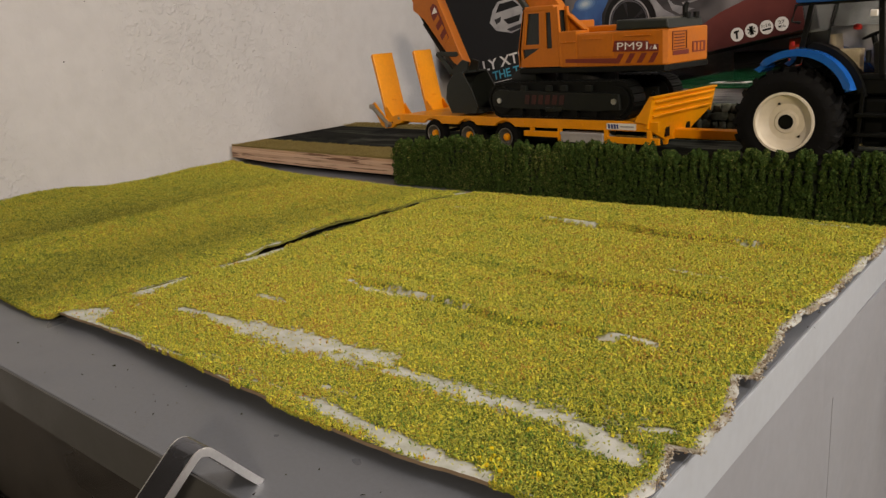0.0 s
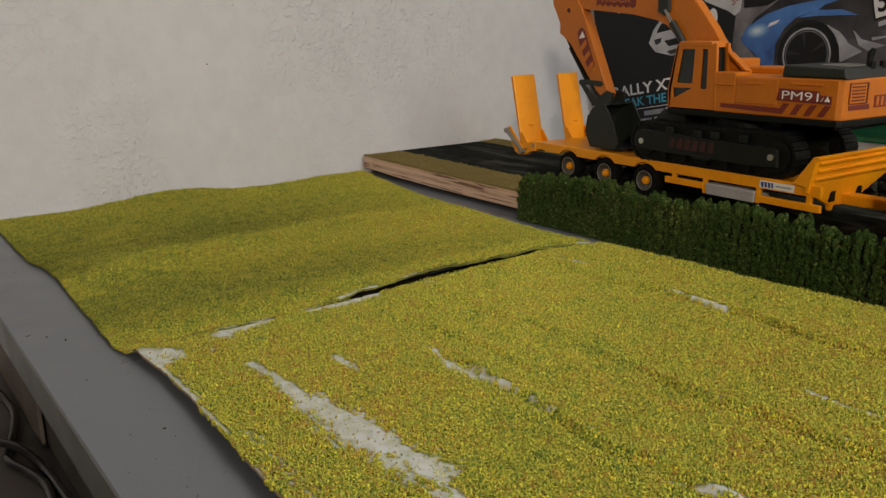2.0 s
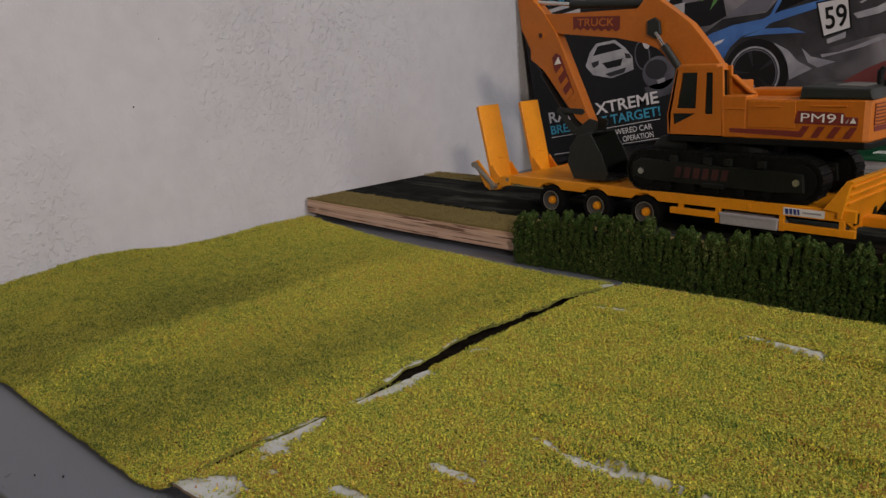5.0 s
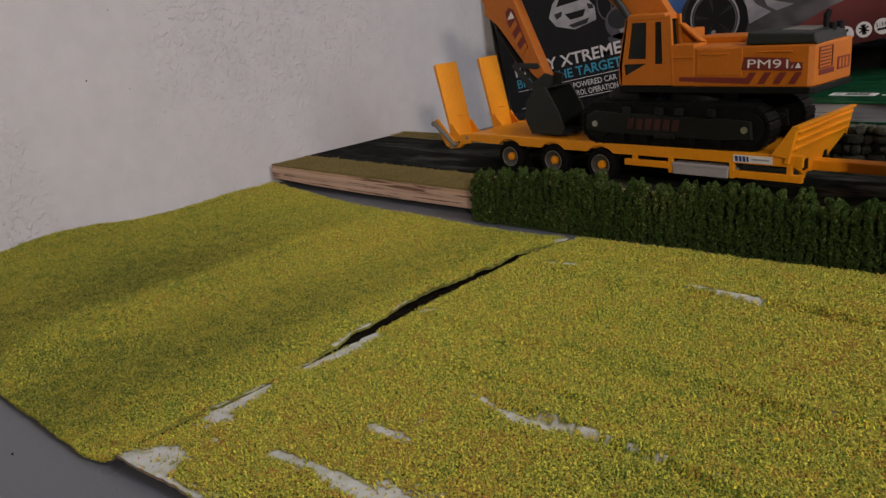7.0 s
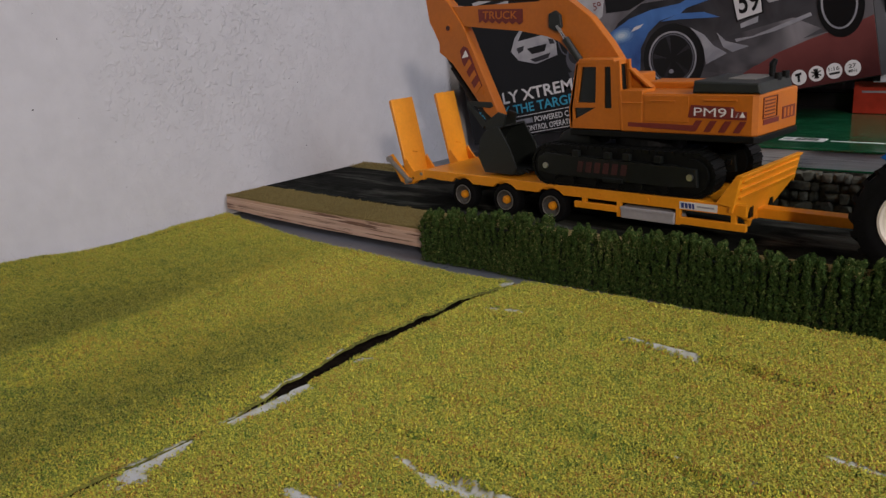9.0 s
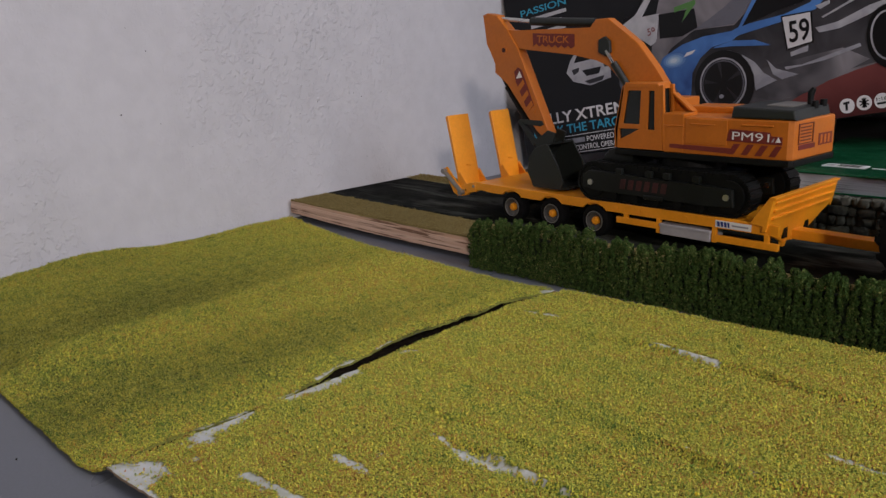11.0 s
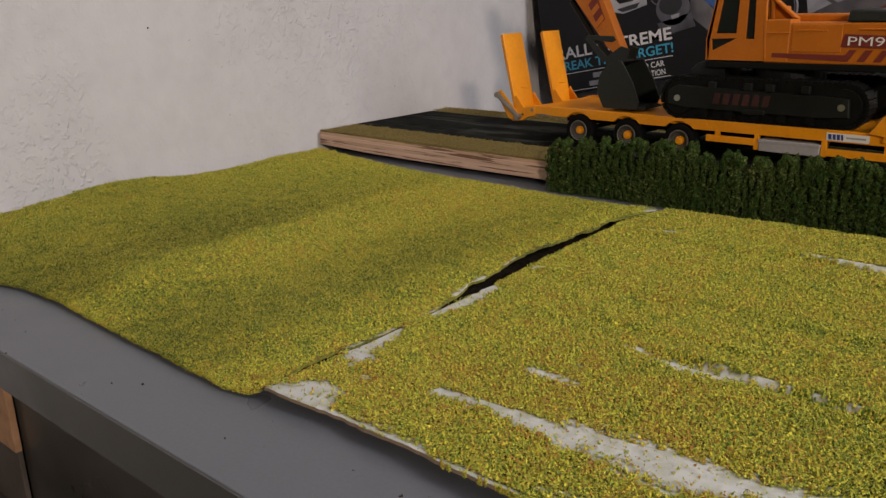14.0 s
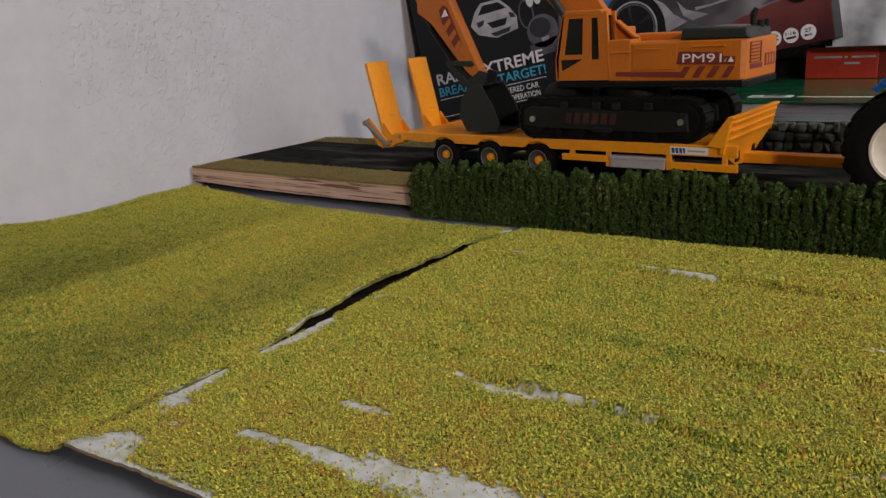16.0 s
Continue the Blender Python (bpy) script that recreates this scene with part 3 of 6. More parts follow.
    flat = np.stack([np.stack([-long, -wide, bend], 1), np.stack([long, -wide * 0.7, -bend], 1), np.stack([long * 0.8, wide, bend], 1), np.stack([-long * 0.9, wide * 0.8, -bend], 1)], 1)
    turn, tilt, way = rng.uniform(0, 2 * np.pi, n), np.abs(rng.normal(size=n)) * 0.7, rng.uniform(0, 2 * np.pi, n)
    px = flat[:, :, 0] * np.cos(turn)[:, None] - flat[:, :, 1] * np.sin(turn)[:, None]
    py = flat[:, :, 0] * np.sin(turn)[:, None] + flat[:, :, 1] * np.cos(turn)[:, None]
    up = px * np.cos(way)[:, None] + py * np.sin(way)[:, None]
    gx = (mat_height(cx + 1, cy) - mat_height(cx - 1, cy)) / 2
    gy = (mat_height(cx, cy + 1) - mat_height(cx, cy - 1)) / 2
    pz = flat[:, :, 2] + np.tan(np.minimum(tilt, 1.1))[:, None] * up + gx[:, None] * px + gy[:, None] * py
    pts = np.stack([px + cx[:, None], py + cy[:, None], np.maximum(pz, -0.3) + cz[:, None]], -1)
    if not torn_side:
        pts = pts[:, :3]
    base = pts.shape[1] * np.arange(n)[:, None, None]
    tris = (base + np.array([(0, 1, 2), (0, 2, 3)] if torn_side else [(0, 1, 2)])[None]).reshape(-1, 3)
    if torn_side:
        # frayed paper along the torn edge
        fy = 142 + 320 * rng.random(5200)
        fx = np.interp(fy, [p[0] for p in TORN], [p[1] for p in TORN]) - 0.9 + rng.normal(size=5200) * 0.9
        fz = mat_height(fx, fy) - 1.2 * rng.random(5200)
        fp = np.stack([fx, fy, fz], 1)[:, None, :] + rng.normal(size=(5200, 4, 3)) * np.array([0.42, 0.42, 0.36])
        ft = (4 * np.arange(5200)[:, None, None] + np.array([(0, 1, 2), (0, 2, 3), (0, 3, 1), (1, 3, 2)])[None]).reshape(-1, 3)
        fast_mesh("paper_fray", fp.reshape(-1, 3) * MM, ft, FRAY, holder, "frayed tan paper edge")
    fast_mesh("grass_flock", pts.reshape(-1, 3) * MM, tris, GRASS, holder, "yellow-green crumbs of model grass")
    return holder


def fast_mesh(name, verts, tris, mat, parent, label=""):
    """A mesh of many loose triangles, kept as one piece of stuff."""
    me = bpy.data.meshes.new(name)
    me.vertices.add(len(verts))
    me.vertices.foreach_set("co", np.asarray(verts, np.float32).ravel())
    me.loops.add(len(tris) * 3)
    me.loops.foreach_set("vertex_index", np.asarray(tris, np.int32).ravel())
    me.polygons.add(len(tris))
    me.polygons.foreach_set("loop_start", (3 * np.arange(len(tris))).astype(np.int32))
    me.update(calc_edges=True)
    me.validate()
    me.materials.append(mat)
    ob = new(name, me)
    ob.parent = parent
    return tagged(ob, label, kind="stuff")


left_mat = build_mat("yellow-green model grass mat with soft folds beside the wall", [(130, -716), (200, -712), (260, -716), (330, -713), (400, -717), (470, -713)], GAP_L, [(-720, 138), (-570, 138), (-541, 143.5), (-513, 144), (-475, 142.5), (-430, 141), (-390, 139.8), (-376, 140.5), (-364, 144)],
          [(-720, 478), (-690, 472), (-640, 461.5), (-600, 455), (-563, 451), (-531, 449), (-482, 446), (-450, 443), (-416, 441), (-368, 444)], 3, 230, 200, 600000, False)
build_mat("worn yellow-green model grass mat with a torn paper edge", GAP_R, TORN, [(-366, 143.5), (-330, 145.5), (-296, 145), (-265, 143.5), (-225, 142), (-175, 141), (-159, 141), (-134, 142), (-113, 144), (-80, 147)],
          [(-371, 446), (-360, 452), (-200, 460), (-90, 464)], 7, 270, 280, 600000, True)

# ---- the plywood board with verge and road ----
def grain_material(name, dark, light, along):
    """Cut wood with long wavy grain lines along x."""
    m = bpy.data.materials.new(name)
    m.use_nodes = True
    n, l = m.node_tree.nodes, m.node_tree.links
    b = n["Principled BSDF"]
    tc, mp, t1, t2, ramp = n.new("ShaderNodeTexCoord"), n.new("ShaderNodeMapping"), n.new("ShaderNodeTexNoise"), n.new("ShaderNodeTexNoise"), n.new("ShaderNodeValToRGB")
    mp.inputs["Scale"].default_value = (8, 60, along)
    l.new(tc.outputs["Object"], mp.inputs["Vector"])
    l.new(mp.outputs[0], t1.inputs["Vector"])
    l.new(tc.outputs["Object"], t2.inputs["Vector"])
    t1.inputs["Scale"].default_value, t1.inputs["Detail"].default_value, t1.inputs["Distortion"].default_value = 1.0, 6, 1.2
    t2.inputs["Scale"].default_value = 35
    add = n.new("ShaderNodeMath")
    add.operation = "MULTIPLY_ADD"
    add.inputs[1].default_value = 0.35
    l.new(t2.outputs[0], add.inputs[0])
    l.new(t1.outputs[0], add.inputs[2])
    e = ramp.color_ramp.elements
    e[0].position, e[1].position = 0.53, 0.86
    e[0].color, e[1].color = (*dark, 1), (*light, 1)
    mid = e.new(0.585)
    mid.color = (*[0.2 * d + 0.8 * g for d, g in zip(dark, light)], 1)
    l.new(add.outputs[0], ramp.inputs[0])
    l.new(ramp.outputs[0], b.inputs["Base Color"])
    b.inputs["Roughness"].default_value = 0.7
    bp = n.new("ShaderNodeBump")
    bp.inputs["Distance"].default_value = 0.0004
    l.new(t1.outputs[0], bp.inputs["Height"])
    l.new(bp.outputs[0], b.inputs["Normal"])
    return m


PLY = [grain_material(f"pine_edge_{k}", (0.20, 0.11, 0.07), light, 260 + 40 * k) for k, light in enumerate([(0.70, 0.48, 0.36), (0.78, 0.57, 0.44), (0.66, 0.45, 0.34), (0.76, 0.55, 0.42), (0.62, 0.42, 0.30)])]
def road_material():
    """Dark painted road with dry brush strokes of grey along it."""
    m = material("painted_road", (0.0032, 0.0042, 0.0034), 0.78, vary=0.6, scale=60, bump=0.0003, bump_scale=500, coarse=18, second=(0.022, 0.025, 0.020), spec=0.04)
    n, l = m.node_tree.nodes, m.node_tree.links
    b = n["Principled BSDF"]
    old = b.inputs["Base Color"].links[0].from_socket
    tc, mp, no, ramp, mix = n.new("ShaderNodeTexCoord"), n.new("ShaderNodeMapping"), n.new("ShaderNodeTexNoise"), n.new("ShaderNodeMapRange"), n.new("ShaderNodeMix")
    mp.inputs["Scale"].default_value = (9, 38, 1)
    no.inputs["Scale"].default_value, no.inputs["Detail"].default_value, no.inputs["Roughness"].default_value, no.inputs["Distortion"].default_value = 1.0, 6, 0.62, 0.5
    ramp.inputs["From Min"].default_value, ramp.inputs["From Max"].default_value = 0.50, 0.72
    mix.data_type = "RGBA"
    mix.inputs["B"].default_value = (0.12, 0.125, 0.105, 1)
    l.new(tc.outputs["Object"], mp.inputs["Vector"])
    l.new(mp.outputs[0], no.inputs["Vector"])
    l.new(no.outputs[0], ramp.inputs["Value"])
    l.new(ramp.outputs[0], mix.inputs["Factor"])
    l.new(old, mix.inputs["A"])
    l.new(mix.outputs["Result"], b.inputs["Base Color"])
    return m


ROAD = road_material()
VERGE = crumb_material("verge_crumbs", [(0.0, (0.22, 0.165, 0.06)), (0.4, (0.29, 0.225, 0.083)), (0.8, (0.36, 0.285, 0.11)), (1.0, (0.42, 0.34, 0.14))])
VERGE_BASE = material("verge_base", (0.28, 0.23, 0.08), 0.95, vary=0.2, scale=600)


def crumbs_on(name, outline, count, seed, size, mat, parent, label, z, ragged=0.0, wild=1):
    """Tetrahedral crumbs strewn over a quadrilateral (four corners in millimetres) at height z(x, y)."""
    rng = np.random.default_rng(seed)
    a, b = rng.random(count)[:, None], -ragged + (1 + 2 * ragged) * rng.random(count)[:, None]
    if ragged:
        wave = np.array([noise.noise(Vector((v * 22, seed, 0.0))) + 0.6 * noise.noise(Vector((v * 70, seed, 4.0))) for v in a[:, 0]])[:, None]
        b = np.where(wild == 1, np.where(b > 1 + ragged * wave, b - 1, b), np.where(b < -ragged * wave, b + 1, b))
        b = np.clip(b, 0.0 if wild == 1 else -ragged, 1.0 if wild == -1 else 1 + ragged)
    p = [np.array(c, float) for c in outline]
    xy = (p[0] * (1 - a) + p[1] * a) * (1 - b) + (p[3] * (1 - a) + p[2] * a) * b
    zz = z + size * (3.6 if ragged else 0.4) * rng.random(count)
    d = rng.normal(size=(count, 4, 3)) * size
    pts = d + np.concatenate([xy, zz[:, None]], 1)[:, None, :]
    tris = (4 * np.arange(count)[:, None, None] + np.array([(0, 1, 2), (0, 2, 3), (0, 3, 1), (1, 3, 2)])[None]).reshape(-1, 3)
    return fast_mesh(name, pts.reshape(-1, 3) * MM, tris, mat, parent, label)


board = thing("plywood_board", Matrix(), "plywood board with a model road and brown verges", "board")
# dark tufts along the edge beside the wall
TUFT = crumb_material("dark_tuft_crumbs", [(0.0, (0.03, 0.05, 0.012)), (0.6, (0.07, 0.10, 0.02)), (1.0, (0.16, 0.17, 0.03))])
tuft_rng = random.Random(23)
for k in range(16):
    ty = tuft_rng.uniform(235, 455)
    tx = -707 + tuft_rng.uniform(0, 5) + (tuft_rng.uniform(0, 34) if k % 4 == 0 else 0)
    tw, th = tuft_rng.uniform(1.5, 6), tuft_rng.uniform(1, 2.4)
    tz = float(mat_height(np.array([tx]), np.array([ty]))[0]) + 0.7
    crumbs_on("tuft", [(tx, ty), (tx + th, ty), (tx + th, ty + tw), (tx, ty + tw)], int(5 * tw), 60 + k, 0.45, TUFT, left_mat, "dark green tuft", tz)

FRONT = [(-721, 481.5), (-690, 480), (-660, 478), (-620, 476.4), (-563, 474.6), (-510, 473.2), (-465, 472.5), (-300, 474.5), (-100, 477), (30, 478.5)]


def strip(d0, d1):
    """The outline of a strip of the board between two distances from its front edge."""
    return [(x, y + d0) for x, y in FRONT] + [(x, y + d1) for x, y in FRONT[::-1]]


def warped(bm):
    """The board's free end, a little lifted."""
    for v in bm.verts:
        v.co.z += 1.6 * min(1.0, max(0.0, (-590 - v.co.x) / 120)) ** 2 * min(1.0, (18.5 - v.co.z) / 12)
    return bm


def veneer_edge(i):
    """One veneer of the board, its front edge cut a little uneven."""
    xs = np.linspace(-721, 30, 150)
    ys = np.interp(xs, [p[0] for p in FRONT], [p[1] for p in FRONT]) + 0.35 * grain(xs / 17, 0 * xs + i, 31) + 0.22 * grain(xs / 5, 0 * xs + i, 37) + (0.9 if i == 4 else 0.25 * (i % 2))
    return list(zip(xs.tolist(), ys.tolist())) + [(30, 660), (-721, 660)]


for i in range(5):
    part("veneer", warped(bm_prism(veneer_edge(i), 4.2 + i * 2.62, 4.2 + i * 2.62 + 2.6, "z")), PLY[i], board)
for y in (505, 590, 645):
    part("batten", bm_box(-640, 20, y, y + 14, 0.15, 4.18), MATT_DARK_BROWN, board, "dark batten under the board")
part("verge", bm_prism(strip(1.2, 47), 17.2, 17.9, "z"), VERGE_BASE, board, "brown flocked verge")
part("verge", bm_prism(strip(155, 175), 17.2, 17.9, "z"), VERGE_BASE, board)
part("road", bm_prism(strip(47, 155), 17.2, 18.5, "z", 0.2), ROAD, board, "worn dark grey painted road")
crumbs_on("verge_flock", [(-720, 481.6), (-465, 473.4), (-465, 516), (-720, 526)], 36000, 11, 0.30, VERGE, board, "brown crumbs of model turf", 17.9, 0.13, 1)
crumbs_on("verge_flock", [(-465, 473.4), (0, 478.4), (0, 520), (-465, 516)], 26000, 13, 0.30, VERGE, board, "brown crumbs of model turf", 17.9, 0.13, 1)
crumbs_on("verge_flock", [(-720, 636), (0, 628), (0, 648), (-720, 658)], 22000, 12, 0.5, VERGE, board, "brown crumbs of model turf", 18.2, 0.3, -1)

# ---- more mesh helpers ----
def bm_plate(outer, holes, lo, hi, axis="y"):
    """A plate with openings, pushed from lo to hi."""
    bm = bmesh.new()
    put = {"y": lambda a, b: (a, lo, b), "x": lambda a, b: (lo, a, b), "z": lambda a, b: (a, b, lo)}[axis]
    edges = []
    for loop in (outer, *holes):
        vs = [bm.verts.new(put(a, b)) for a, b in loop]
        edges += [bm.edges.new((vs[i], vs[(i + 1) % len(vs)])) for i in range(len(vs))]
    bmesh.ops.triangle_fill(bm, edges=edges, use_beauty=True)
    got = bmesh.ops.extrude_face_region(bm, geom=bm.faces[:])
    move = {"y": (0, hi - lo, 0), "x": (hi - lo, 0, 0), "z": (0, 0, hi - lo)}[axis]
    bmesh.ops.translate(bm, vec=move, verts=[v for v in got["geom"] if isinstance(v, bmesh.types.BMVert)])
    return bm


def text_part(body, width, height, mat, parent, m, name="lettering", label="", bold=0.0):
    """Letters as a flat mesh, fitted to a width and height in millimetres, from the origin of m to the right and up."""
    cu = bpy.data.curves.new(name, "FONT")
    cu.body, cu.size, cu.offset = body, 1.0, bold
    ob = new(name, cu)
    bpy.context.view_layer.update()
    me = bpy.data.meshes.new_from_object(ob.evaluated_get(bpy.context.evaluated_depsgraph_get()))
    bpy.data.objects.remove(ob)
    co = np.zeros(len(me.vertices) * 3)
    me.vertices.foreach_get("co", co)
    co = co.reshape(-1, 3)
    lo, hi = co.min(0), co.max(0)
    co[:, 0] = (co[:, 0] - lo[0]) / (hi[0] - lo[0]) * width * MM
    co[:, 1] = (co[:, 1] - lo[1]) / (hi[1] - lo[1]) * height * MM
    me.vertices.foreach_set("co", co.ravel())
    me.materials.clear()
    me.materials.append(mat)
    out = new(name, me)
    out.parent, out.matrix_local = parent, m
    if label:
        out["label"] = label
    return out


def facing(x, y, z, turn=0.0):
    """The pose of lettering that faces -y: its right is +x, its up +z; millimetres."""
    return pose(x * MM, y * MM, z * MM, 0, turn, 0) @ pose(0, 0, 0, 90, 0, 0)


def turned(bm, degrees, at=(0, 0, 0)):
    bmesh.ops.rotate(bm, cent=at, matrix=Matrix.Rotation(radians(degrees), 3, "Z"), verts=bm.verts)
    return bm


ORANGE = material("orange_toy_paint", (0.84, 0.315, 0.005), 0.38, vary=0.05, scale=400, coarse=60, bump=0.00002, bump_scale=1500)
ORANGE_P = material("orange_toy_plastic", (0.51, 0.142, 0.005), 0.42, vary=0.06, scale=400, coarse=60, bump=0.00003, bump_scale=1200)
BLACK_P = material("black_toy_plastic", (0.0035, 0.004, 0.0035), 0.5, spec=0.22, vary=0.2, scale=500, bump=0.00004, bump_scale=1500)
GREEN_GREY = material("green_grey_plastic", (0.0125, 0.016, 0.0138), 0.5, vary=0.12, scale=400, bump=0.00004, bump_scale=1500)
RUBBER = material("black_rubber", (0.0045, 0.0045, 0.0048), 0.75, spec=0.15, vary=0.2, scale=500, bump=0.00006, bump_scale=1800)
SILVER = material("bright_metal", (0.62, 0.62, 0.60), 0.28, metal=1.0, vary=0.05, scale=600)
DULL_METAL = material("dull_grey_metal", (0.34, 0.33, 0.30), 0.42, metal=0.8, vary=0.1, scale=600)
RIM_GREY = material("dark_rim_grey", (0.075, 0.072, 0.066), 0.5, vary=0.15, scale=400)
GREY_PAINT = material("grey_paint", (0.36, 0.35, 0.36), 0.5, vary=0.06, scale=400)
RED_DECAL = material("dark_red_print", (0.17, 0.022, 0.014), 0.5, vary=0.15, scale=700)
LOUVRE_RED = material("louvre_red_print", (0.16, 0.03, 0.012), 0.6, vary=0.2, scale=500)
FADED_RED = material("faded_red_print", (0.045, 0.009, 0.007), 0.6, vary=0.3, scale=500)
WHITE_INK = material("white_ink", (0.78, 0.77, 0.74), 0.5, vary=0.03, scale=700)
BLUE_INK = material("blue_ink", (0.03, 0.05, 0.20), 0.5, vary=0.05, scale=700)
TRACK_GREY = material("black_green_plastic", (0.006, 0.0075, 0.006), 0.45, vary=0.2, scale=400, spec=0.35)
DARK_PANE = material("dark_tinted_pane", (0.010, 0.014, 0.012), 0.2, vary=0.1, scale=100)

# ---- low-loader trailer ----
HUBS = (-140, -181.5, -223)


def rail_outline():
    """The side rail's outline with an arch over each wheel."""
    out = [(-266, 28.6), (0, 28.6), (0, 21.6)]
    for h in HUBS:
        out += [(h + 14 * math.cos(radians(a)), 12.5 + 14 * math.sin(radians(a))) for a in range(40, 141, 10)]
    return out + [(-246, 21.6), (-256, 22.5), (-266, 22.0)]


def build_trailer():
    t = thing("low_loader_trailer", Matrix.Translation((-0.258, 0.5192, 0.0185)) @ pose(0, 0, 0, 0, 0, -3.2), "orange toy low-loader trailer with raised rear ramps", "toy trailer")
    part("deck", bm_box(-268, -13, 3, 82, 23.5, 27.4, 0.4), ORANGE, t)
    for y0, y1 in ((0, 3), (82, 85)):
        part("side_rail", bm_prism([(min(x, 0 if y0 == 0 else -13), z) for x, z in rail_outline()], y0, y1, "y", 0.35), ORANGE, t)
        part("tail_plate", bm_prism([(-264, 28.2), (-264, 20.5), (-272, 19.5), (-276, 16), (-287, 14.5), (-289, 19), (-284, 23.5), (-270, 27.8)], y0 - 0.4, y1 + 0.4, "y", 0.4), ORANGE, t)
        part("tail_pin", bm_rod((-266.5, y0 - 1.0, 25), (-266.5, y1 + 1.0, 25), 1.3, 12), DULL_METAL, t)
        part("tail_pin", bm_rod((-276, y0 - 0.9, 20.8), (-276, y1 + 0.9, 20.8), 0.8, 10), BLACK_P, t)
    part("tail_deck", bm_prism([(-268, 27.6), (-268, 24), (-288, 16), (-289, 19)], 3, 82, "y", 0.3), ORANGE, t)
    # folded ramps
    for y0, y1 in ((0.8, 25.4), (53.6, 77.0)):
        ramp = part("ramp", bm_prism([(-281.6, 17), (-283.6, 17), (-299.5, 82.3), (-297.6, 83)], y0, y1, "y", 0.5), ORANGE, t, "upright ramp plate")
        for a in (y0 + 0.2, y1 - 1.4):
            part("flange", bm_prism([(-283.3, 18), (-284.6, 18.4), (-300.6, 81.4), (-299.3, 82)], a, a + 1.2, "y", 0.2), ORANGE, ramp)
        for a in (y0, y1 - 1.4):
            part("gusset", bm_prism([(-282.4, 19), (-274, 24), (-277, 27), (-281, 31), (-284.2, 36), (-285.4, 33)], a, a + 1.4, "y", 0.2), ORANGE, ramp)
        part("hinge", bm_rod((-284, y0 - 0.5, 18), (-284, y1 + 0.5, 18), 2.2, 12), ORANGE, ramp)
        part("rib", bm_box(-297.5, -281, y0 + 10.7, y0 + 11.4, 40, 40.6, 0.2), ORANGE, ramp)
    bar = part("ramp_strut", bm_rod((-300, -3.0, 35.2), (-279.5, -2.2, 18.8), 1.9, 14), DULL_METAL, t, "grey metal strut")
    for p in ((-300, 35.2), (-279.5, 18.8)):
        part("bolt", bm_rod((p[0], -5.0, p[1]), (p[0], 0.5, p[1]), 2.3, 14), DULL_METAL, bar)
    part("strut_bracket", bm_prism([(-303, 37), (-298, 39), (-281, 22), (-284, 15), (-290, 17)], -1.5, -0.3, "y", 0.2), ORANGE, t)
    # headboard with ribs, neck and drawbar
    lean = lambda z: -7.0 + (z - 27) * 0.2
    face = [(-2, 24), (-2, 45.8), (90, 45.0), (90, 30.5), (56, 13.5), (47, 11.8), (28, 11.8)]
    bm = bm_prism(face, -2.6, 0, "x", 0.35)
    for v in bm.verts:
        v.co.x += lean(v.co.z)
    head = part("headboard", bm, ORANGE, t)
    for z in (31.2, 36.2, 41.2):
        bm = bm_box(-0.4, 1.5, 2, 86, z, z + 1.7, 0.4)
        for v in bm.verts:
            v.co.x += lean(v.co.z)
        part("rib", bm, ORANGE, head)
    for z in (44.6,):
        bm = bm_box(-2.8, 1.3, -2.2, 90.2, z, z + 1.6, 0.4)
        for v in bm.verts:
            v.co.x += lean(v.co.z)
        part("top_rim", bm, ORANGE, head)
    for y0 in (-2.2, 88.4):
        part("gusset", bm_prism([(-3.2, 45.8), (-6.0, 45.8), (-18, 28.4), (-7, 27)], y0, y0 + 1.8, "y", 0.3), ORANGE, head)
    part("neck", bm_prism([(-30, 23.4), (-30, 16), (-12, 11.8), (-9, 11.8), (-9, 18.6), (-10, 23)], 37, 50.4, "y", 0.5), ORANGE, t)
    part("neck_foot", bm_prism([(-12.8, 13), (-9.0, 13), (-9.8, 9.0), (-11.8, 9.0)], 27, 31, "y", 0.3), ORANGE, t)
    part("drawbar", bm_box(-10, 82, 38, 49.5, 12.2, 18.6, 0.6), ORANGE, t)
    # side guards and box
    part("guard_rail", bm_box(-119.5, -86, -0.8, 2.0, 14.6, 19.0, 0.4), ORANGE, t)
    part("guard_rail", bm_box(-42, 0.5, -0.8, 2.0, 12.6, 17.2, 0.4), ORANGE, t)
    for x in (-113.5, -86.5, -44.5, -9.0):
        part("guard_post", bm_box(x, x + 3.2, -0.4, 2.4, 11.8 if -90 < x < -40 else 14.8, 22.2, 0.35), ORANGE, t)
    box = part("tool_box", bm_box(-83, -45, -1.2, 16, 11.6, 18.9, 0.7), GREY_PAINT, t, "light grey storage box")
    part("lid", bm_box(-83.4, -44.6, -1.6, 16, 17.2, 19.3, 0.4), GREY_PAINT, box)
    plate = part("name_plate", bm_box(-42, -17.5, -0.35, 0.1, 22.4, 27.0), WHITE_INK, t, "small white plate with a worn blue mark")
    for i, (x, w, h) in enumerate(((-41, 2.2, 3.2), (-38.4, 2.0, 3.2), (-36, 2.0, 3.2), (-33.6, 1.6, 3.2), (-30.6, 11.4, 1.0))):
        part("blue_bar", bm_prism([(x + 0.5, 24.7 - h / 2), (x + w, 24.7 - h / 2), (x + w - 0.3, 24.7 + h / 2), (x, 24.7 + h / 2)], -0.55, -0.3, "y"), BLUE_INK if i < 4 else GREY_PAINT, plate)
    for x in (-100, -64, -120):
        part("rivet", bm_rod((x, -0.7, 25), (x, 0.5, 25), 1.3, 12), ORANGE, t)
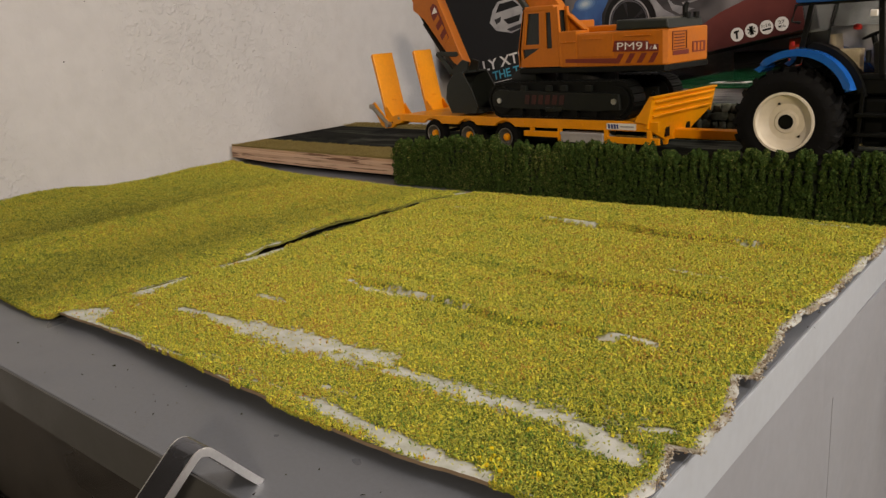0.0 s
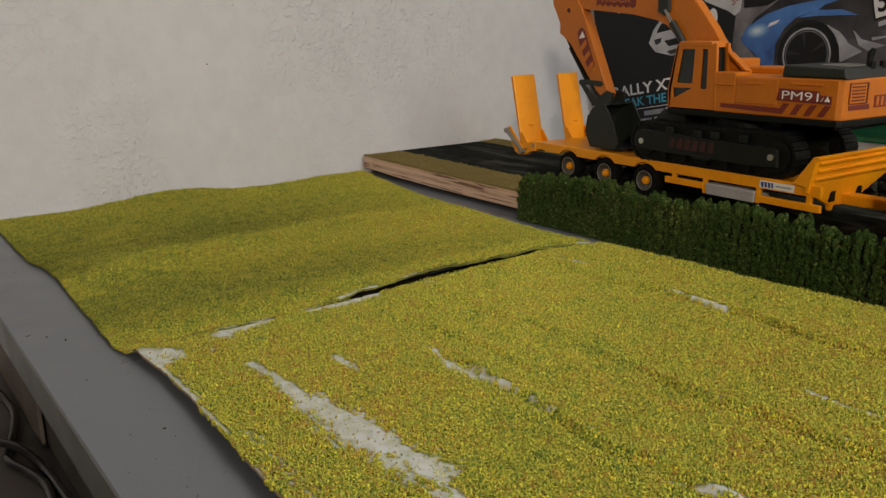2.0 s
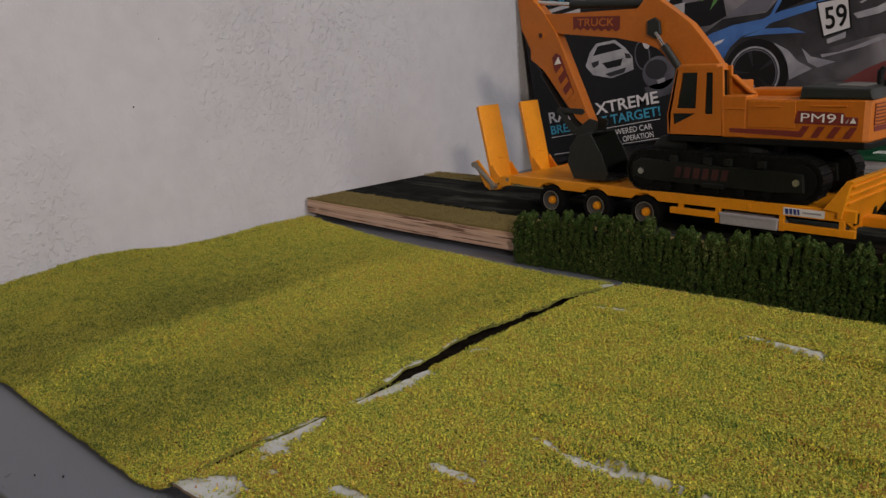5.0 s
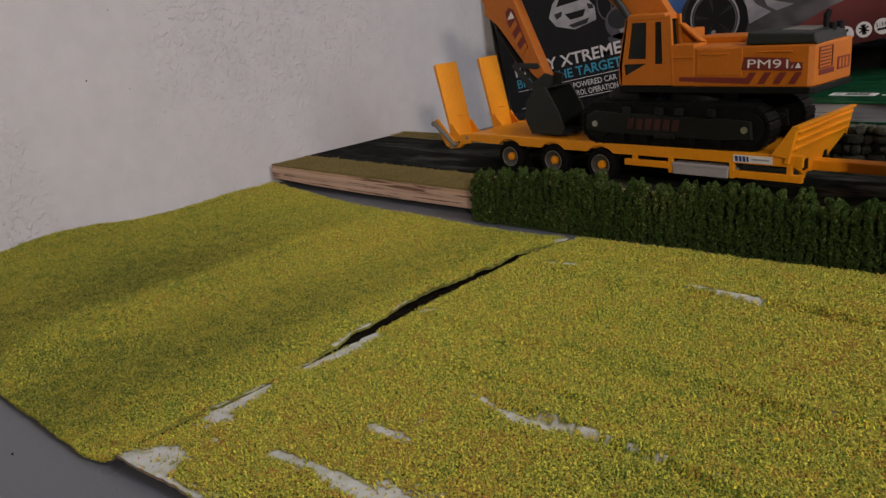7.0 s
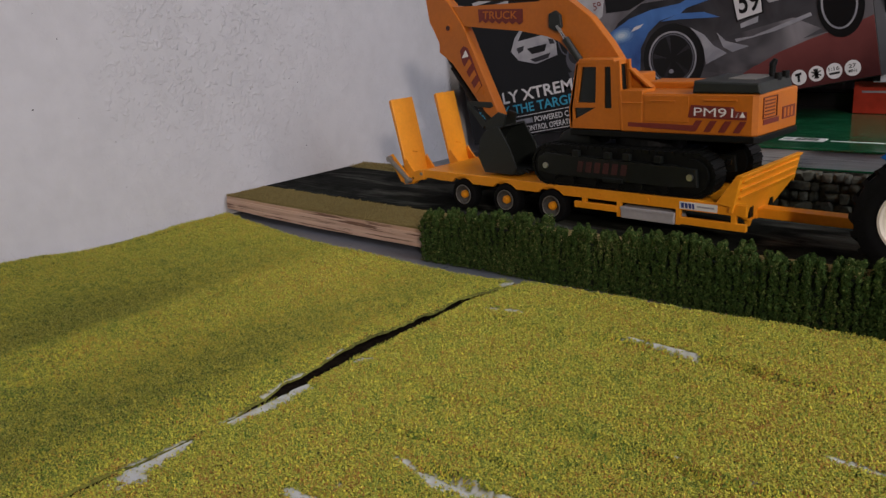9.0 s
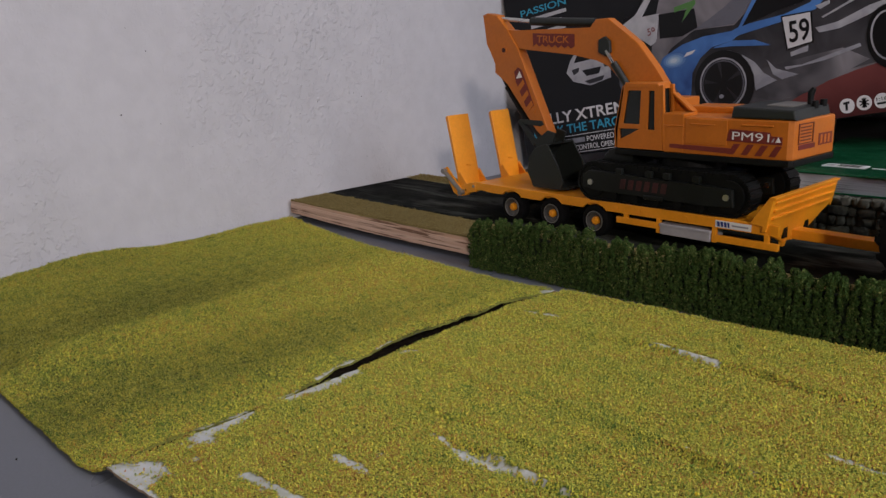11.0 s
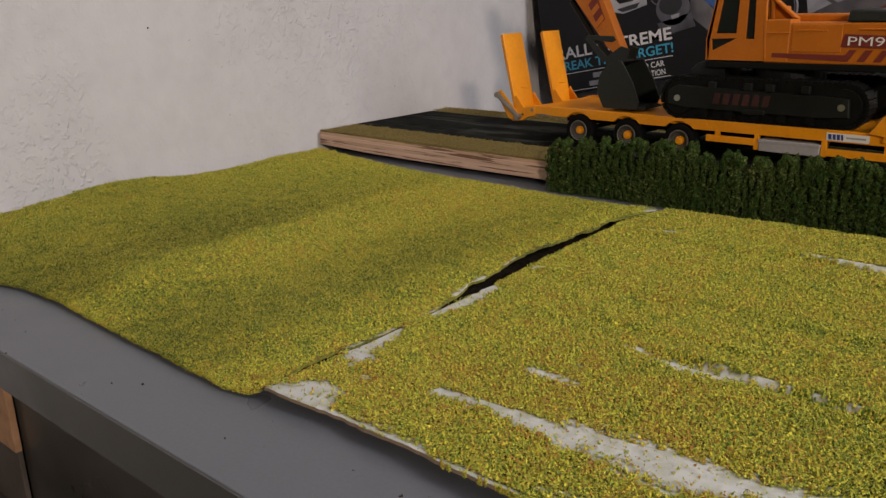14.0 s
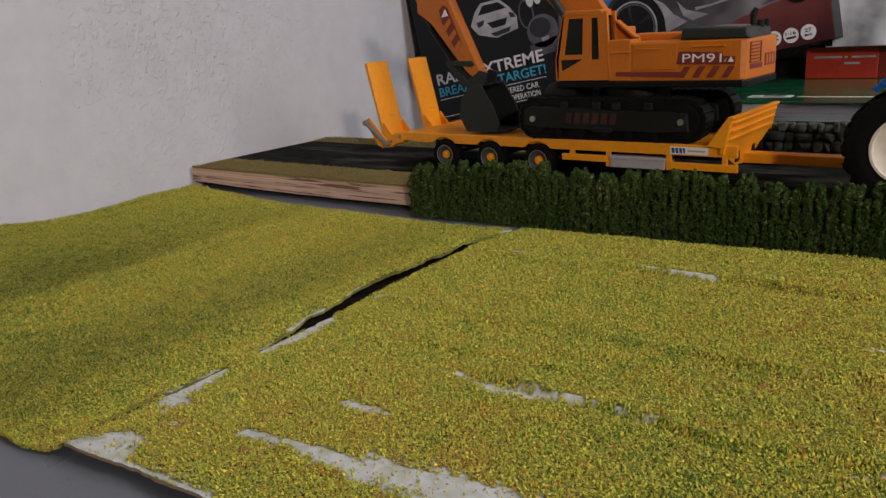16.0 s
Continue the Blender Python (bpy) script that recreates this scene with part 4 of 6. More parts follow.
    # chassis and wheels
    for y in (24, 54):
        part("chassis_beam", bm_box(-250, -8, y, y + 6, 15, 23.5, 0.5), BLACK_P, t)
    tyre = [(7.2, 0.6), (9.2, 0), (11.4, 0.8), (12.2, 2.4), (12.2, 7.4), (11.4, 9.0), (9.2, 9.6), (7.2, 9.0)]
    for h in HUBS:
        part("axle", bm_rod((h, 4, 12.5), (h, 81, 12.5), 1.6, 10), BLACK_P, t)
        for side in (0, 1):
            place = pose(h * MM, 0.0007 if not side else 0.0843, 0.0125, 0, 0, 180 * side)
            w = part("wheel", bm_lathe([(0.5, 4), (6.8, 4), (6.8, 8.5), (0.5, 8.5)], "y", 20), BLACK_P, t, "small twin-tone trailer wheel", True, place)
            part("tyre", bm_lathe(tyre + [tyre[0]], "y", 36), RUBBER, w, "", True)
            rim = part("rim", bm_lathe([(7.4, 0.3), (7.3, -0.3), (6.3, -0.1), (5.9, 1.8), (3.2, 3.0), (0.01, 3.0)], "y", 28), RIM_GREY, w, "dark grey rim", True)
            part("rim_lip", bm_lathe([(7.5, 0.2), (7.4, -0.45), (6.9, -0.45), (6.7, 0.3), (7.5, 0.2)], "y", 32), DULL_METAL, w, "bright rim edge", True)
            part("hub", bm_lathe([(3.1, 3.0), (3.0, 0.9), (2.2, 0.5), (1.9, -0.6), (0.01, -0.7)], "y", 20), ORANGE, w, "orange hub", True)
        part("mudguard", bm_box(h - 10, h + 10, 3, 9, 24.3, 25.0), ORANGE, t)
    return t


build_trailer()


# ---- toy excavator ----
def build_excavator():
    ex = thing("toy_excavator", Matrix(), "orange toy excavator with dark tracks on the trailer deck", "toy excavator")
    c = (-344, 560, 0)

    def under(bm):
        return turned(bm, -1.8, c)

    # two tracks with their shoes
    for y0 in (522.0, 579.0):
        y1 = y0 + 19
        mid = 61.0
        frame_part = part("track_frame", under(bm_prism([(-404, 57), (-404, 66), (-398, 69.5), (-372, 68.6), (-340, 67.6), (-298, 66.8), (-288, 66), (-287, 55), (-304, 54), (-392, 55.2)], y0 - 0.6, y1 + 0.6, "y", 0.6)), TRACK_GREY, ex, "dark green-black track frame")
        for x in (-397, -291.7):
            part("bolt", under(bm_rod((x, y0 - 1.6, mid), (x, y0, mid), 2.1, 14)), SILVER, frame_part, "small silver bolt")
            part("idler", under(bm_rod((x, y0 + 2, mid), (x, y1 - 2, mid), 10.6, 24)), BLACK_P, frame_part)
        for x in (-378, -361, -344, -327, -310):
            part("roller", under(bm_rod((x, y0 + 1, 51.8), (x, y1 - 1, 51.8), 3.0, 12)), BLACK_P, frame_part)
        for x in (-376, -352, -338, -316):
            part("support", under(bm_box(x, x + 5, y0 - 0.4, y0 + 3, 68, 72.5, 0.4)), TRACK_GREY, frame_part)
        for k, x in enumerate((-372, -365.5, -359, -352.5, -346, -339.5)):
            part("red_stripe", under(bm_prism([(x, 58.5), (x + 4.2, 58.5), (x + 5.4, 65.5), (x + 1.2, 65.5)], y0 - 0.85, y0 - 0.5, "y")), FADED_RED, frame_part)
        part("step", under(bm_box(-352, -337, y0 - 1.6, y0 + 2, 53.2, 56.2, 0.5)), TRACK_GREY, frame_part)
        belt = part("track", under(bm_prism([(-397 + 12.4 * math.cos(radians(a)), mid + 12.4 * math.sin(radians(a))) for a in range(90, 271, 15)] + [(-291.7 + 12.4 * math.cos(radians(a)), mid + 12.4 * math.sin(radians(a))) for a in range(-90, 91, 15)], y0 + 4.0, y1 - 1.5, "y")), BLACK_P, ex, "black track belt")
        shoe = None
        straight, turn_len = 105.3, math.pi * 13.2
        count = 52
        for k in range(count):
            s = k / count * 2 * (straight + turn_len)
            if s < straight:
                x, z, ang = -397 + s, mid + 13.2, 90
            elif s < straight + turn_len:
                ang = 90 - (s - straight) / 13.2 * 180 / math.pi
                x, z = -291.7 + 13.2 * math.cos(radians(ang)), mid + 13.2 * math.sin(radians(ang))
            elif s < 2 * straight + turn_len:
                x, z, ang = -291.7 - (s - straight - turn_len), mid - 13.2, -90
            else:
                ang = -90 - (s - 2 * straight - turn_len) / 13.2 * 180 / math.pi
                x, z = -397 + 13.2 * math.cos(radians(ang)), mid + 13.2 * math.sin(radians(ang))
            if shoe is None:
                bm = bm_box(-0.9, 0.9, y0 + 3.2 - c[1], y1 - c[1], -2.6, 2.6)
                bm_box(0.9, 1.5, y0 + 3.2 - c[1], y1 - c[1], -0.5, 0.5, 0, bm)
                shoe = part("shoe", bm, BLACK_P, belt)
                ob = shoe
            else:
                ob = new("shoe", shoe.data)
                ob.parent = belt
            ob.matrix_local = Matrix.Translation((c[0] * MM, c[1] * MM, 0)) @ pose(0, 0, 0, 0, 0, -1.8) @ pose((x - c[0]) * MM, 0, z * MM, 0, -ang, 0)
    part("undercarriage", under(bm_box(-385, -303, 541, 579, 57, 72, 1.0)), BLACK_P, ex)
    part("front_guard", bm_prism([(-397, 74.5), (-396, 79), (-392, 83), (-385, 85.6), (-372, 86), (-372, 73)], 537, 566, "y", 1.2), TRACK_GREY, ex, "dark rounded guard under the cab", True)
    part("turntable", bm_rod((-338, 560, 71), (-338, 560, 82), 23, 36), BLACK_P, ex)
    # upper structure
    outline = [(-346, 533), (-262, 533), (-259, 534.5), (-254.5, 588), (-258, 591), (-374, 591), (-374, 550), (-346, 550)]
    part("skirt", bm_prism([(-384, 532.6), (-260.5, 532.6), (-258, 534.5), (-253.6, 588), (-257, 591.6), (-384, 591.6)], 81, 85.2, "z", 0.6), BLACK_P, ex)
    body = part("body", bm_prism(outline, 85, 109.6, "z", 1.0), ORANGE_P, ex, "orange engine housing")
    part("side_panel", bm_box(-329.5, -300.5, 532.45, 533.2, 92.2, 108.4, 0.3), ORANGE_P, body)
    part("front_block", bm_box(-346.5, -331, 532.6, 548, 85.3, 111.6, 0.8), ORANGE_P, body)
    part("far_housing", bm_box(-345, -300, 565, 590, 109, 114.0, 1.2), ORANGE_P, body)
    part("far_cover", bm_box(-374, -350, 565, 590.4, 109, 119.0, 1.2), ORANGE_P, body)
    for x0, x1, z in ((-326, -309, 104.6), (-291, -271, 105.4), (-345, -331, 103)):
        part("moulding", bm_box(x0, x1, 531.9, 533.2, z, z + 0.9, 0.25), ORANGE_P, body)
    part("red_band", bm_prism([(-341, 91.2), (-341, 88.6), (-299, 87.2), (-296, 90.6), (-318, 91)], 532.35, 532.9, "y"), RED_DECAL, body, "dark red stripe")
    part("red_field", bm_prism([(-299, 103), (-301, 95.4), (-265, 94.6), (-265, 99.4), (-272, 99.8), (-273, 102.0)], 532.45, 532.95, "y"), RED_DECAL, body, "dark red field behind white letters")
    for x in (-297.5, -288.5, -279.5, -270.5):
        part("red_stripe", bm_prism([(x - 2.4, 87.0), (x + 1.6, 87.0), (min(x + 5.8, -265), 93.8), (min(x + 1.8, -265), 93.8)], 532.45, 532.95, "y"), RED_DECAL, body)
    text_part("PM91", 24.0, 5.2, WHITE_INK, body, facing(-297.0, 532.2, 96.4, 0.8), "lettering", "white letters", 0.0)
    part("white_mark", bm_prism([(-271.8, 96.2), (-270.6, 96.2), (-269.8, 99.0)], 532.2, 532.5, "y"), GREY_PAINT, body)
    part("white_mark", bm_prism([(-269.2, 96.2), (-265.8, 96.2), (-267.4, 99.4)], 532.2, 532.5, "y"), WHITE_INK, body)
    # rear louvres, on the face turned to the tractor
    def on_rear(y, z0, z1, y1, mat, name, proud):
        x0 = -259 + (y - 534.5) * (4.5 / 53.5)
        x1 = -259 + (y1 - 534.5) * (4.5 / 53.5)
        return part(name, bm_prism([(x0 - 0.5, y), (x1 - 0.5, y1), (x1 + proud, y1), (x0 + proud, y)], z0, z1, "z"), mat, body)

    on_rear(540.4, 94.6, 95.2, 558.6, LOUVRE_RED, "louvre_frame", 0.6)
    on_rear(540.4, 106.6, 107.2, 558.6, LOUVRE_RED, "louvre_frame", 0.6)
    on_rear(540.0, 94.6, 107.2, 540.9, LOUVRE_RED, "louvre_frame", 0.6)
    on_rear(558.2, 94.6, 107.2, 559.1, LOUVRE_RED, "louvre_frame", 0.6)
    for k in range(5):
        on_rear(543, 96.4 + 2.0 * k, 97.2 + 2.0 * k, 556, LOUVRE_RED, "louvre", 0.5)
    on_rear(541, 91, 94, 562, RED_DECAL, "red_stripe", 0.35)
    on_rear(567, 91.5, 99, 585, RED_DECAL, "warning_label", 0.35)
    for k in range(3):
        on_rear(569 + 5 * k, 92.5, 98, 571.5 + 5 * k, ORANGE_P, "orange_bar", 0.5)
    # engine cover
    hood = part("engine_cover", bm_prism([(-299, 110), (-298, 117.2), (-259, 115.8), (-257.5, 109.8)], 533.2, 588, "y", 1.2), GREEN_GREY, ex, "dark green-grey engine cover")
    # metal plate stands in for a whitish reflection on the cover
    part("reflection_patch", bm_prism([(-284, 116.6), (-284, 117.3), (-268, 116.7), (-268, 115.9)], 552, 584, "y", 0.2), DULL_METAL, hood)
    part("exhaust", bm_rod((-267, 578, 115), (-267, 578, 123.5), 2.0, 14), BLACK_P, hood)
    part("exhaust_cap", bm_rod((-267, 578, 123.0), (-265.2, 578, 126.5), 2.4, 14, 1.4), BLACK_P, hood)
    part("filler_cap", bm_rod((-259.5, 566, 115), (-259.5, 566, 119.4), 2.2, 14), BLACK_P, hood)
    part("filler_cap", bm_rod((-259.5, 580, 115), (-259.5, 580, 119.4), 2.2, 14), BLACK_P, hood)
    # cab
    side = [(-383, 86), (-384, 99), (-378.4, 129), (-376, 130.8), (-351.5, 130.8), (-349.4, 129), (-346.2, 86)]
    win = [(-378.4, 103), (-374.8, 126.2), (-364, 126.2), (-364.6, 103)], [(-358.6, 99.6), (-358.4, 126.2), (-353.6, 126.2), (-352.8, 99.6)], [(-381, 99.6), (-364.4, 100), (-380.4, 91.8)]
    cab = part("cab", bm_plate(side, win, 532.4, 534.2), ORANGE_P, ex, "orange cab with dark windows")
    part("cab_core", bm_prism([(-381.6, 86), (-382.6, 99), (-377.4, 128), (-351, 128), (-347.6, 86)], 534.0, 547.4, "y", 0.3), DARK_PANE, cab, "dark tinted windows")
    part("cab_side", bm_plate(side, win, 547.2, 548.4), ORANGE_P, cab)
    part("roof", bm_prism([(-379, 127.4), (-376.6, 131.4), (-351.2, 131.4), (-349.0, 127.4)], 532.2, 548.6, "y", 0.9), ORANGE_P, cab)
    part("sill", bm_prism([(-383.4, 86), (-383.8, 91), (-346, 91), (-346, 86)], 534.2, 547.2, "y", 0.2), ORANGE_P, cab)
    for y0 in (532.4, 545.8):
        part("front_pillar", bm_prism([(-384.4, 86), (-384.8, 99), (-379, 129), (-377, 129), (-382.4, 99), (-382, 86)], y0, y0 + 2.6, "y", 0.3), ORANGE_P, cab)
        part("rear_pillar", bm_prism([(-346.0, 86), (-349.6, 130), (-347.2, 130), (-344.6, 86)], y0, y0 + 2.6, "y", 0.3), ORANGE_P, cab)
    part("rear_panel", bm_prism([(-346.2, 86), (-347.6, 104), (-346, 104), (-344.4, 86)], 534.8, 546, "y", 0.2), ORANGE_P, cab)
    part("brace", bm_prism([(-348.4, 124), (-346, 124), (-331.5, 112.2), (-331.5, 109.4), (-347, 109.4)], 549.0, 551.6, "y", 0.4), ORANGE_P, cab)
    part("brace", bm_prism([(-348.4, 124), (-346, 124), (-331.5, 112.2), (-334.5, 112.2)], 545.0, 549.4, "y", 0.4), ORANGE_P, cab)
    # boom and arm
    boom = part("boom", bm_prism([(-503, 160), (-498, 171), (-489, 170), (-418, 169), (-414, 175.4), (-403, 175.8), (-393, 168.5), (-378, 158), (-363, 140), (-350, 122), (-346, 106), (-372, 106), (-388, 129), (-396, 136.5), (-402, 143), (-412, 146), (-434, 150.5), (-483, 155.5)], 549.6, 558.4, "y", 0.8), ORANGE_P, ex, "orange angled boom")
    arm = part("arm", bm_prism([(-522.5, 183), (-518, 184.4), (-508, 182.4), (-498, 172), (-486, 156), (-483, 149), (-455, 90.5), (-457, 87), (-460, 86.2), (-468, 92), (-497, 129), (-510.5, 137), (-509, 144.4), (-519, 160)], 548.4, 558.6, "y", 0.8), ORANGE_P, ex, "orange digging arm")
    for bm in (bm_rod((-500, 547.8, 155), (-500, 559.2, 155), 2.8, 18), bm_rod((-471, 547.8, 107), (-471, 559.2, 107), 2.4, 18)):
        part("pin", bm, ORANGE_P, arm)
    part("pin_ring", bm_rod((-500, 547.5, 155), (-500, 548.6, 155), 1.8, 16), FADED_RED, arm)
    label = part("boom_label", bm_prism([(-471.5, 167.2), (-471, 157.6), (-468, 159.4), (-465, 157.2), (-462, 159), (-459, 156.8), (-456, 158.6), (-453, 156.2), (-450, 158), (-447, 155.8), (-444, 157.6), (-441, 155.4), (-438, 157.2), (-435, 155), (-432, 156.6), (-432, 165.6)], 549.1, 549.8, "y"), RED_DECAL, boom, "dark red sign with orange letters")
    text_part("TRUCK", 31, 5.4, ORANGE_P, label, facing(-467.5, 548.9, 160.2, 2.2), "lettering", "", 0.01)
    decal = part("arm_decal", bm_prism([(-489.5, 138), (-486, 141.5), (-482, 139.5), (-470, 112), (-476, 107), (-488, 130)], 547.9, 548.6, "y"), RED_DECAL, arm, "dark red warning stripes")
    for k in range(3):
        x, z = -483.5 + 4.2 * k, 127 - 8.2 * k
        part("orange_stripe", bm_prism([(x - 3.4, z - 2.0), (x + 2.8, z + 5.0), (x + 4.6, z + 1.6), (x - 1.2, z - 5.0)], 547.6, 548.0, "y"), ORANGE_P, decal)
    part("white_triangle", bm_prism([(-487.6, 132.6), (-481.4, 133.6), (-484, 138.4)], 547.5, 548.0, "y"), WHITE_INK, decal)
    part("arm_cylinder", bm_rod((-476, 554, 176.4), (-416, 554, 173.2), 3.2, 18), GREEN_GREY, ex, "dark hydraulic cylinder")
    part("arm_rod", bm_rod((-514, 554, 180.4), (-476, 554, 176.4), 1.5, 12), SILVER, ex, "bright piston rod")
    part("boom_bracket", bm_prism([(-409, 152), (-409, 161), (-404, 163), (-400, 160), (-399, 152), (-403, 149)], 546.5, 550, "y", 0.6), GREEN_GREY, ex)
    part("boom_rod", bm_rod((-402.5, 547.2, 153), (-394, 547.2, 141.5), 1.3, 12), SILVER, ex)
    part("boom_cylinder", bm_rod((-396, 547.2, 144.2), (-380, 548.6, 122), 2.6, 16), GREEN_GREY, ex)
    part("bucket_rod", bm_rod((-511, 554, 139), (-499, 554, 121), 1.1, 10), GREEN_GREY, ex)
    part("bucket_cylinder", bm_rod((-502, 554, 125.5), (-482, 554, 99), 2.3, 14), BLACK_P, ex)
    for y in (547.4, 557.8):
        part("link", bm_prism([(-486, 97.5), (-484, 100.5), (-462, 100), (-460, 97.2), (-463, 95.6)], y, y + 2, "y", 0.4), GREEN_GREY, ex)
        part("link", bm_prism([(-485.5, 98), (-481.5, 98.5), (-466, 84), (-470, 80)], y - 0.4, y + 1.4, "y", 0.4), GREEN_GREY, ex)
    part("link_pin", bm_rod((-483.5, 547.2, 98), (-483.5, 564.5, 98), 2.0, 12), GREEN_GREY, ex)
    # bucket: two cheeks and a bent back plate
    cheek = [(-451, 83.5), (-463, 79.5), (-468.5, 72), (-470.5, 60), (-464.5, 48.2), (-438, 48.0), (-435.5, 53.5), (-441, 67)]
    bucket = part("bucket", bm_prism(cheek, 540, 541.6, "y", 0.3), GREEN_GREY, ex, "dark green-grey digging bucket")
    part("cheek", bm_prism(cheek, 573.4, 575, "y", 0.3), GREEN_GREY, bucket)
    skin = [(-451, 83.5), (-463, 79.5), (-468.5, 72), (-470.5, 60), (-464.5, 48.2), (-437, 48.0)]
    inner = [(-437.2, 49.6), (-463.6, 49.8), (-468.8, 60.2), (-467, 71.4), (-462, 78.2), (-451, 81.9)]
    part("back_plate", bm_prism(skin + inner, 541.2, 573.8, "y", 0.2), GREEN_GREY, bucket)
    for k in range(5):
        y = 542.5 + 6.7 * k
        part("tooth", bm_prism([(-438, 47.9), (-438, 50.2), (-432.2, 49.2), (-432.2, 48.2)], y, y + 3.6, "y", 0.2), GREEN_GREY, bucket)
    part("ear", bm_prism([(-466, 78), (-450, 82.5), (-448, 91), (-455, 93), (-468, 84)], 546.2, 548.2, "y", 0.3), GREEN_GREY, bucket)
    part("ear", bm_prism([(-466, 78), (-450, 82.5), (-448, 91), (-455, 93), (-468, 84)], 560, 562, "y", 0.3), GREEN_GREY, bucket)
    return ex


build_excavator()

# ---- hedges ----
HEDGE = crumb_material("hedge_leaves", [(0.0, (0.022, 0.048, 0.010)), (0.4, (0.037, 0.074, 0.015)), (0.75, (0.058, 0.098, 0.021)), (0.92, (0.110, 0.140, 0.036)), (1.0, (0.19, 0.195, 0.06))])
# near-black filler inside the leaves makes the gaps between them read dark
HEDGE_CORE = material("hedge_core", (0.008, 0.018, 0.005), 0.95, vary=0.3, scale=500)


def leaf_cloud(rng, count, wide, deep, high, size):
    """Tiny leaves gathered in small upright florets over the skin of a clump; its top breaks up into lobes and falls away at its ends."""
    lobes, ph = max(2, int(round(wide / 5.2))), rng.uniform(0, 6.28)
    crown = lambda x: high - 13.0 * abs(2 * x / wide) ** 3.6 - 2.6 * (0.5 + 0.5 * math.cos(2 * math.pi * lobes * x / wide + ph))
    florets = []
    for side in (-1, 1):
        x = -wide / 2 + 1.0
        while x < wide / 2 - 0.4:
            top = crown(x)
            z = rng.uniform(0.2, 2.0)
            while z < top - 1.0:
                bulge = 1 - 0.22 * max(0.0, z / top - 0.75) * 4 - 0.10 * (0.5 + 0.5 * math.cos(2 * math.pi * lobes * x / wide + ph)) * (z / top)
                pull = min(1.0, max(0.0, (z / top - 0.35) / 0.3)) * 0.6
                peak = (round((x / wide * lobes + ph / 6.28) - 0.5) + 0.5 - ph / 6.28) * wide / lobes
                florets.append((x + pull * (peak - x) + rng.uniform(-0.7, 0.7), side * (deep / 2 - 1.5) * bulge + rng.uniform(-1.0, 0.8), z, rng.uniform(1.3, 2.2), rng.uniform(1.7, 3.0)))
                z += rng.uniform(2.6, 4.4)
            x += rng.uniform(2.5, 3.8)
    for _ in range(int(wide * 1.6)):
        x = rng.uniform(-0.49, 0.49) * wide
        florets.append((x, rng.uniform(-0.38, 0.38) * deep, crown(x) - rng.uniform(0.5, 4.0), rng.uniform(0.9, 1.6), rng.uniform(1.5, 2.6)))
    f = np.array(florets)
    pick = f[rng.integers(len(f), size=count)]
    d = rng.normal(size=(count, 3))
    d /= np.linalg.norm(d, axis=1)[:, None]
    p = pick[:, :3] + d * np.stack([pick[:, 3], pick[:, 3], pick[:, 4]], 1) * rng.uniform(0.80, 1.06, (count, 1))
    tip = rng.normal(size=(count, 3, 3)) * size
    tip -= 0.6 * np.einsum("nki,ni->nk", tip, d)[:, :, None] * d[:, None, :]
    return p[:, None, :] + tip


def build_hedge(label, line, z0, high, deep, step, leaves, mat, seed):
    """A strip hedge of clumps along a line of two (x, y) ends, in millimetres."""
    rng = np.random.default_rng(seed)
    (x0, y0), (x1, y1) = line
    hedge = thing("hedge", Matrix.Translation((x0 * MM, y0 * MM, z0 * MM)), label, "hedge")
    k = int(round((x1 - x0) / step))
    cuts = rng.uniform(0.55, 1.45, k)
    edges = np.concatenate([[0], np.cumsum(cuts) / cuts.sum() * (x1 - x0)])
    for i in range(k):
        hi = high * rng.uniform(0.90, 1.02)
        cx = (edges[i] + edges[i + 1]) / 2
        cy = (y1 - y0) * cx / (x1 - x0) + 0.6 * math.sin(i * 0.7)
        wide = edges[i + 1] - edges[i]
        pts = leaf_cloud(rng, int(leaves * wide / step), wide, deep, hi, 0.52) + np.array([cx, cy, 0])
        verts = pts.reshape(-1, 3).copy()
        verts[:, 2] = np.maximum(verts[:, 2], 0)
        me = bpy.data.meshes.new("bush")
        me.from_pydata((verts * MM).tolist(), [], np.arange(len(verts)).reshape(-1, 3).tolist())
        me.materials.append(mat)
        bush = new("bush", me)
        bush.parent = hedge
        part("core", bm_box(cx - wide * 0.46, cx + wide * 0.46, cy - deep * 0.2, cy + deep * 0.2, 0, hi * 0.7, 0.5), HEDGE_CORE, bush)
    return hedge


build_hedge("dark green foam hedge in front of the board", [(-461, 463.6), (-77, 470.4)], 0.4, 41.0, 11.0, 15.5, 17000, HEDGE, 23)


# ---- model stone wall behind the road ----
STONE = material("dark_model_stone", (0.034, 0.037, 0.022), 0.9, vary=0.35, scale=300, bump=0.0006, bump_scale=500, coarse=50, second=(0.070, 0.070, 0.042))
CAP = material("pale_model_stone", (0.085, 0.084, 0.058), 0.9, vary=0.3, scale=300, bump=0.0004, bump_scale=500, coarse=60)


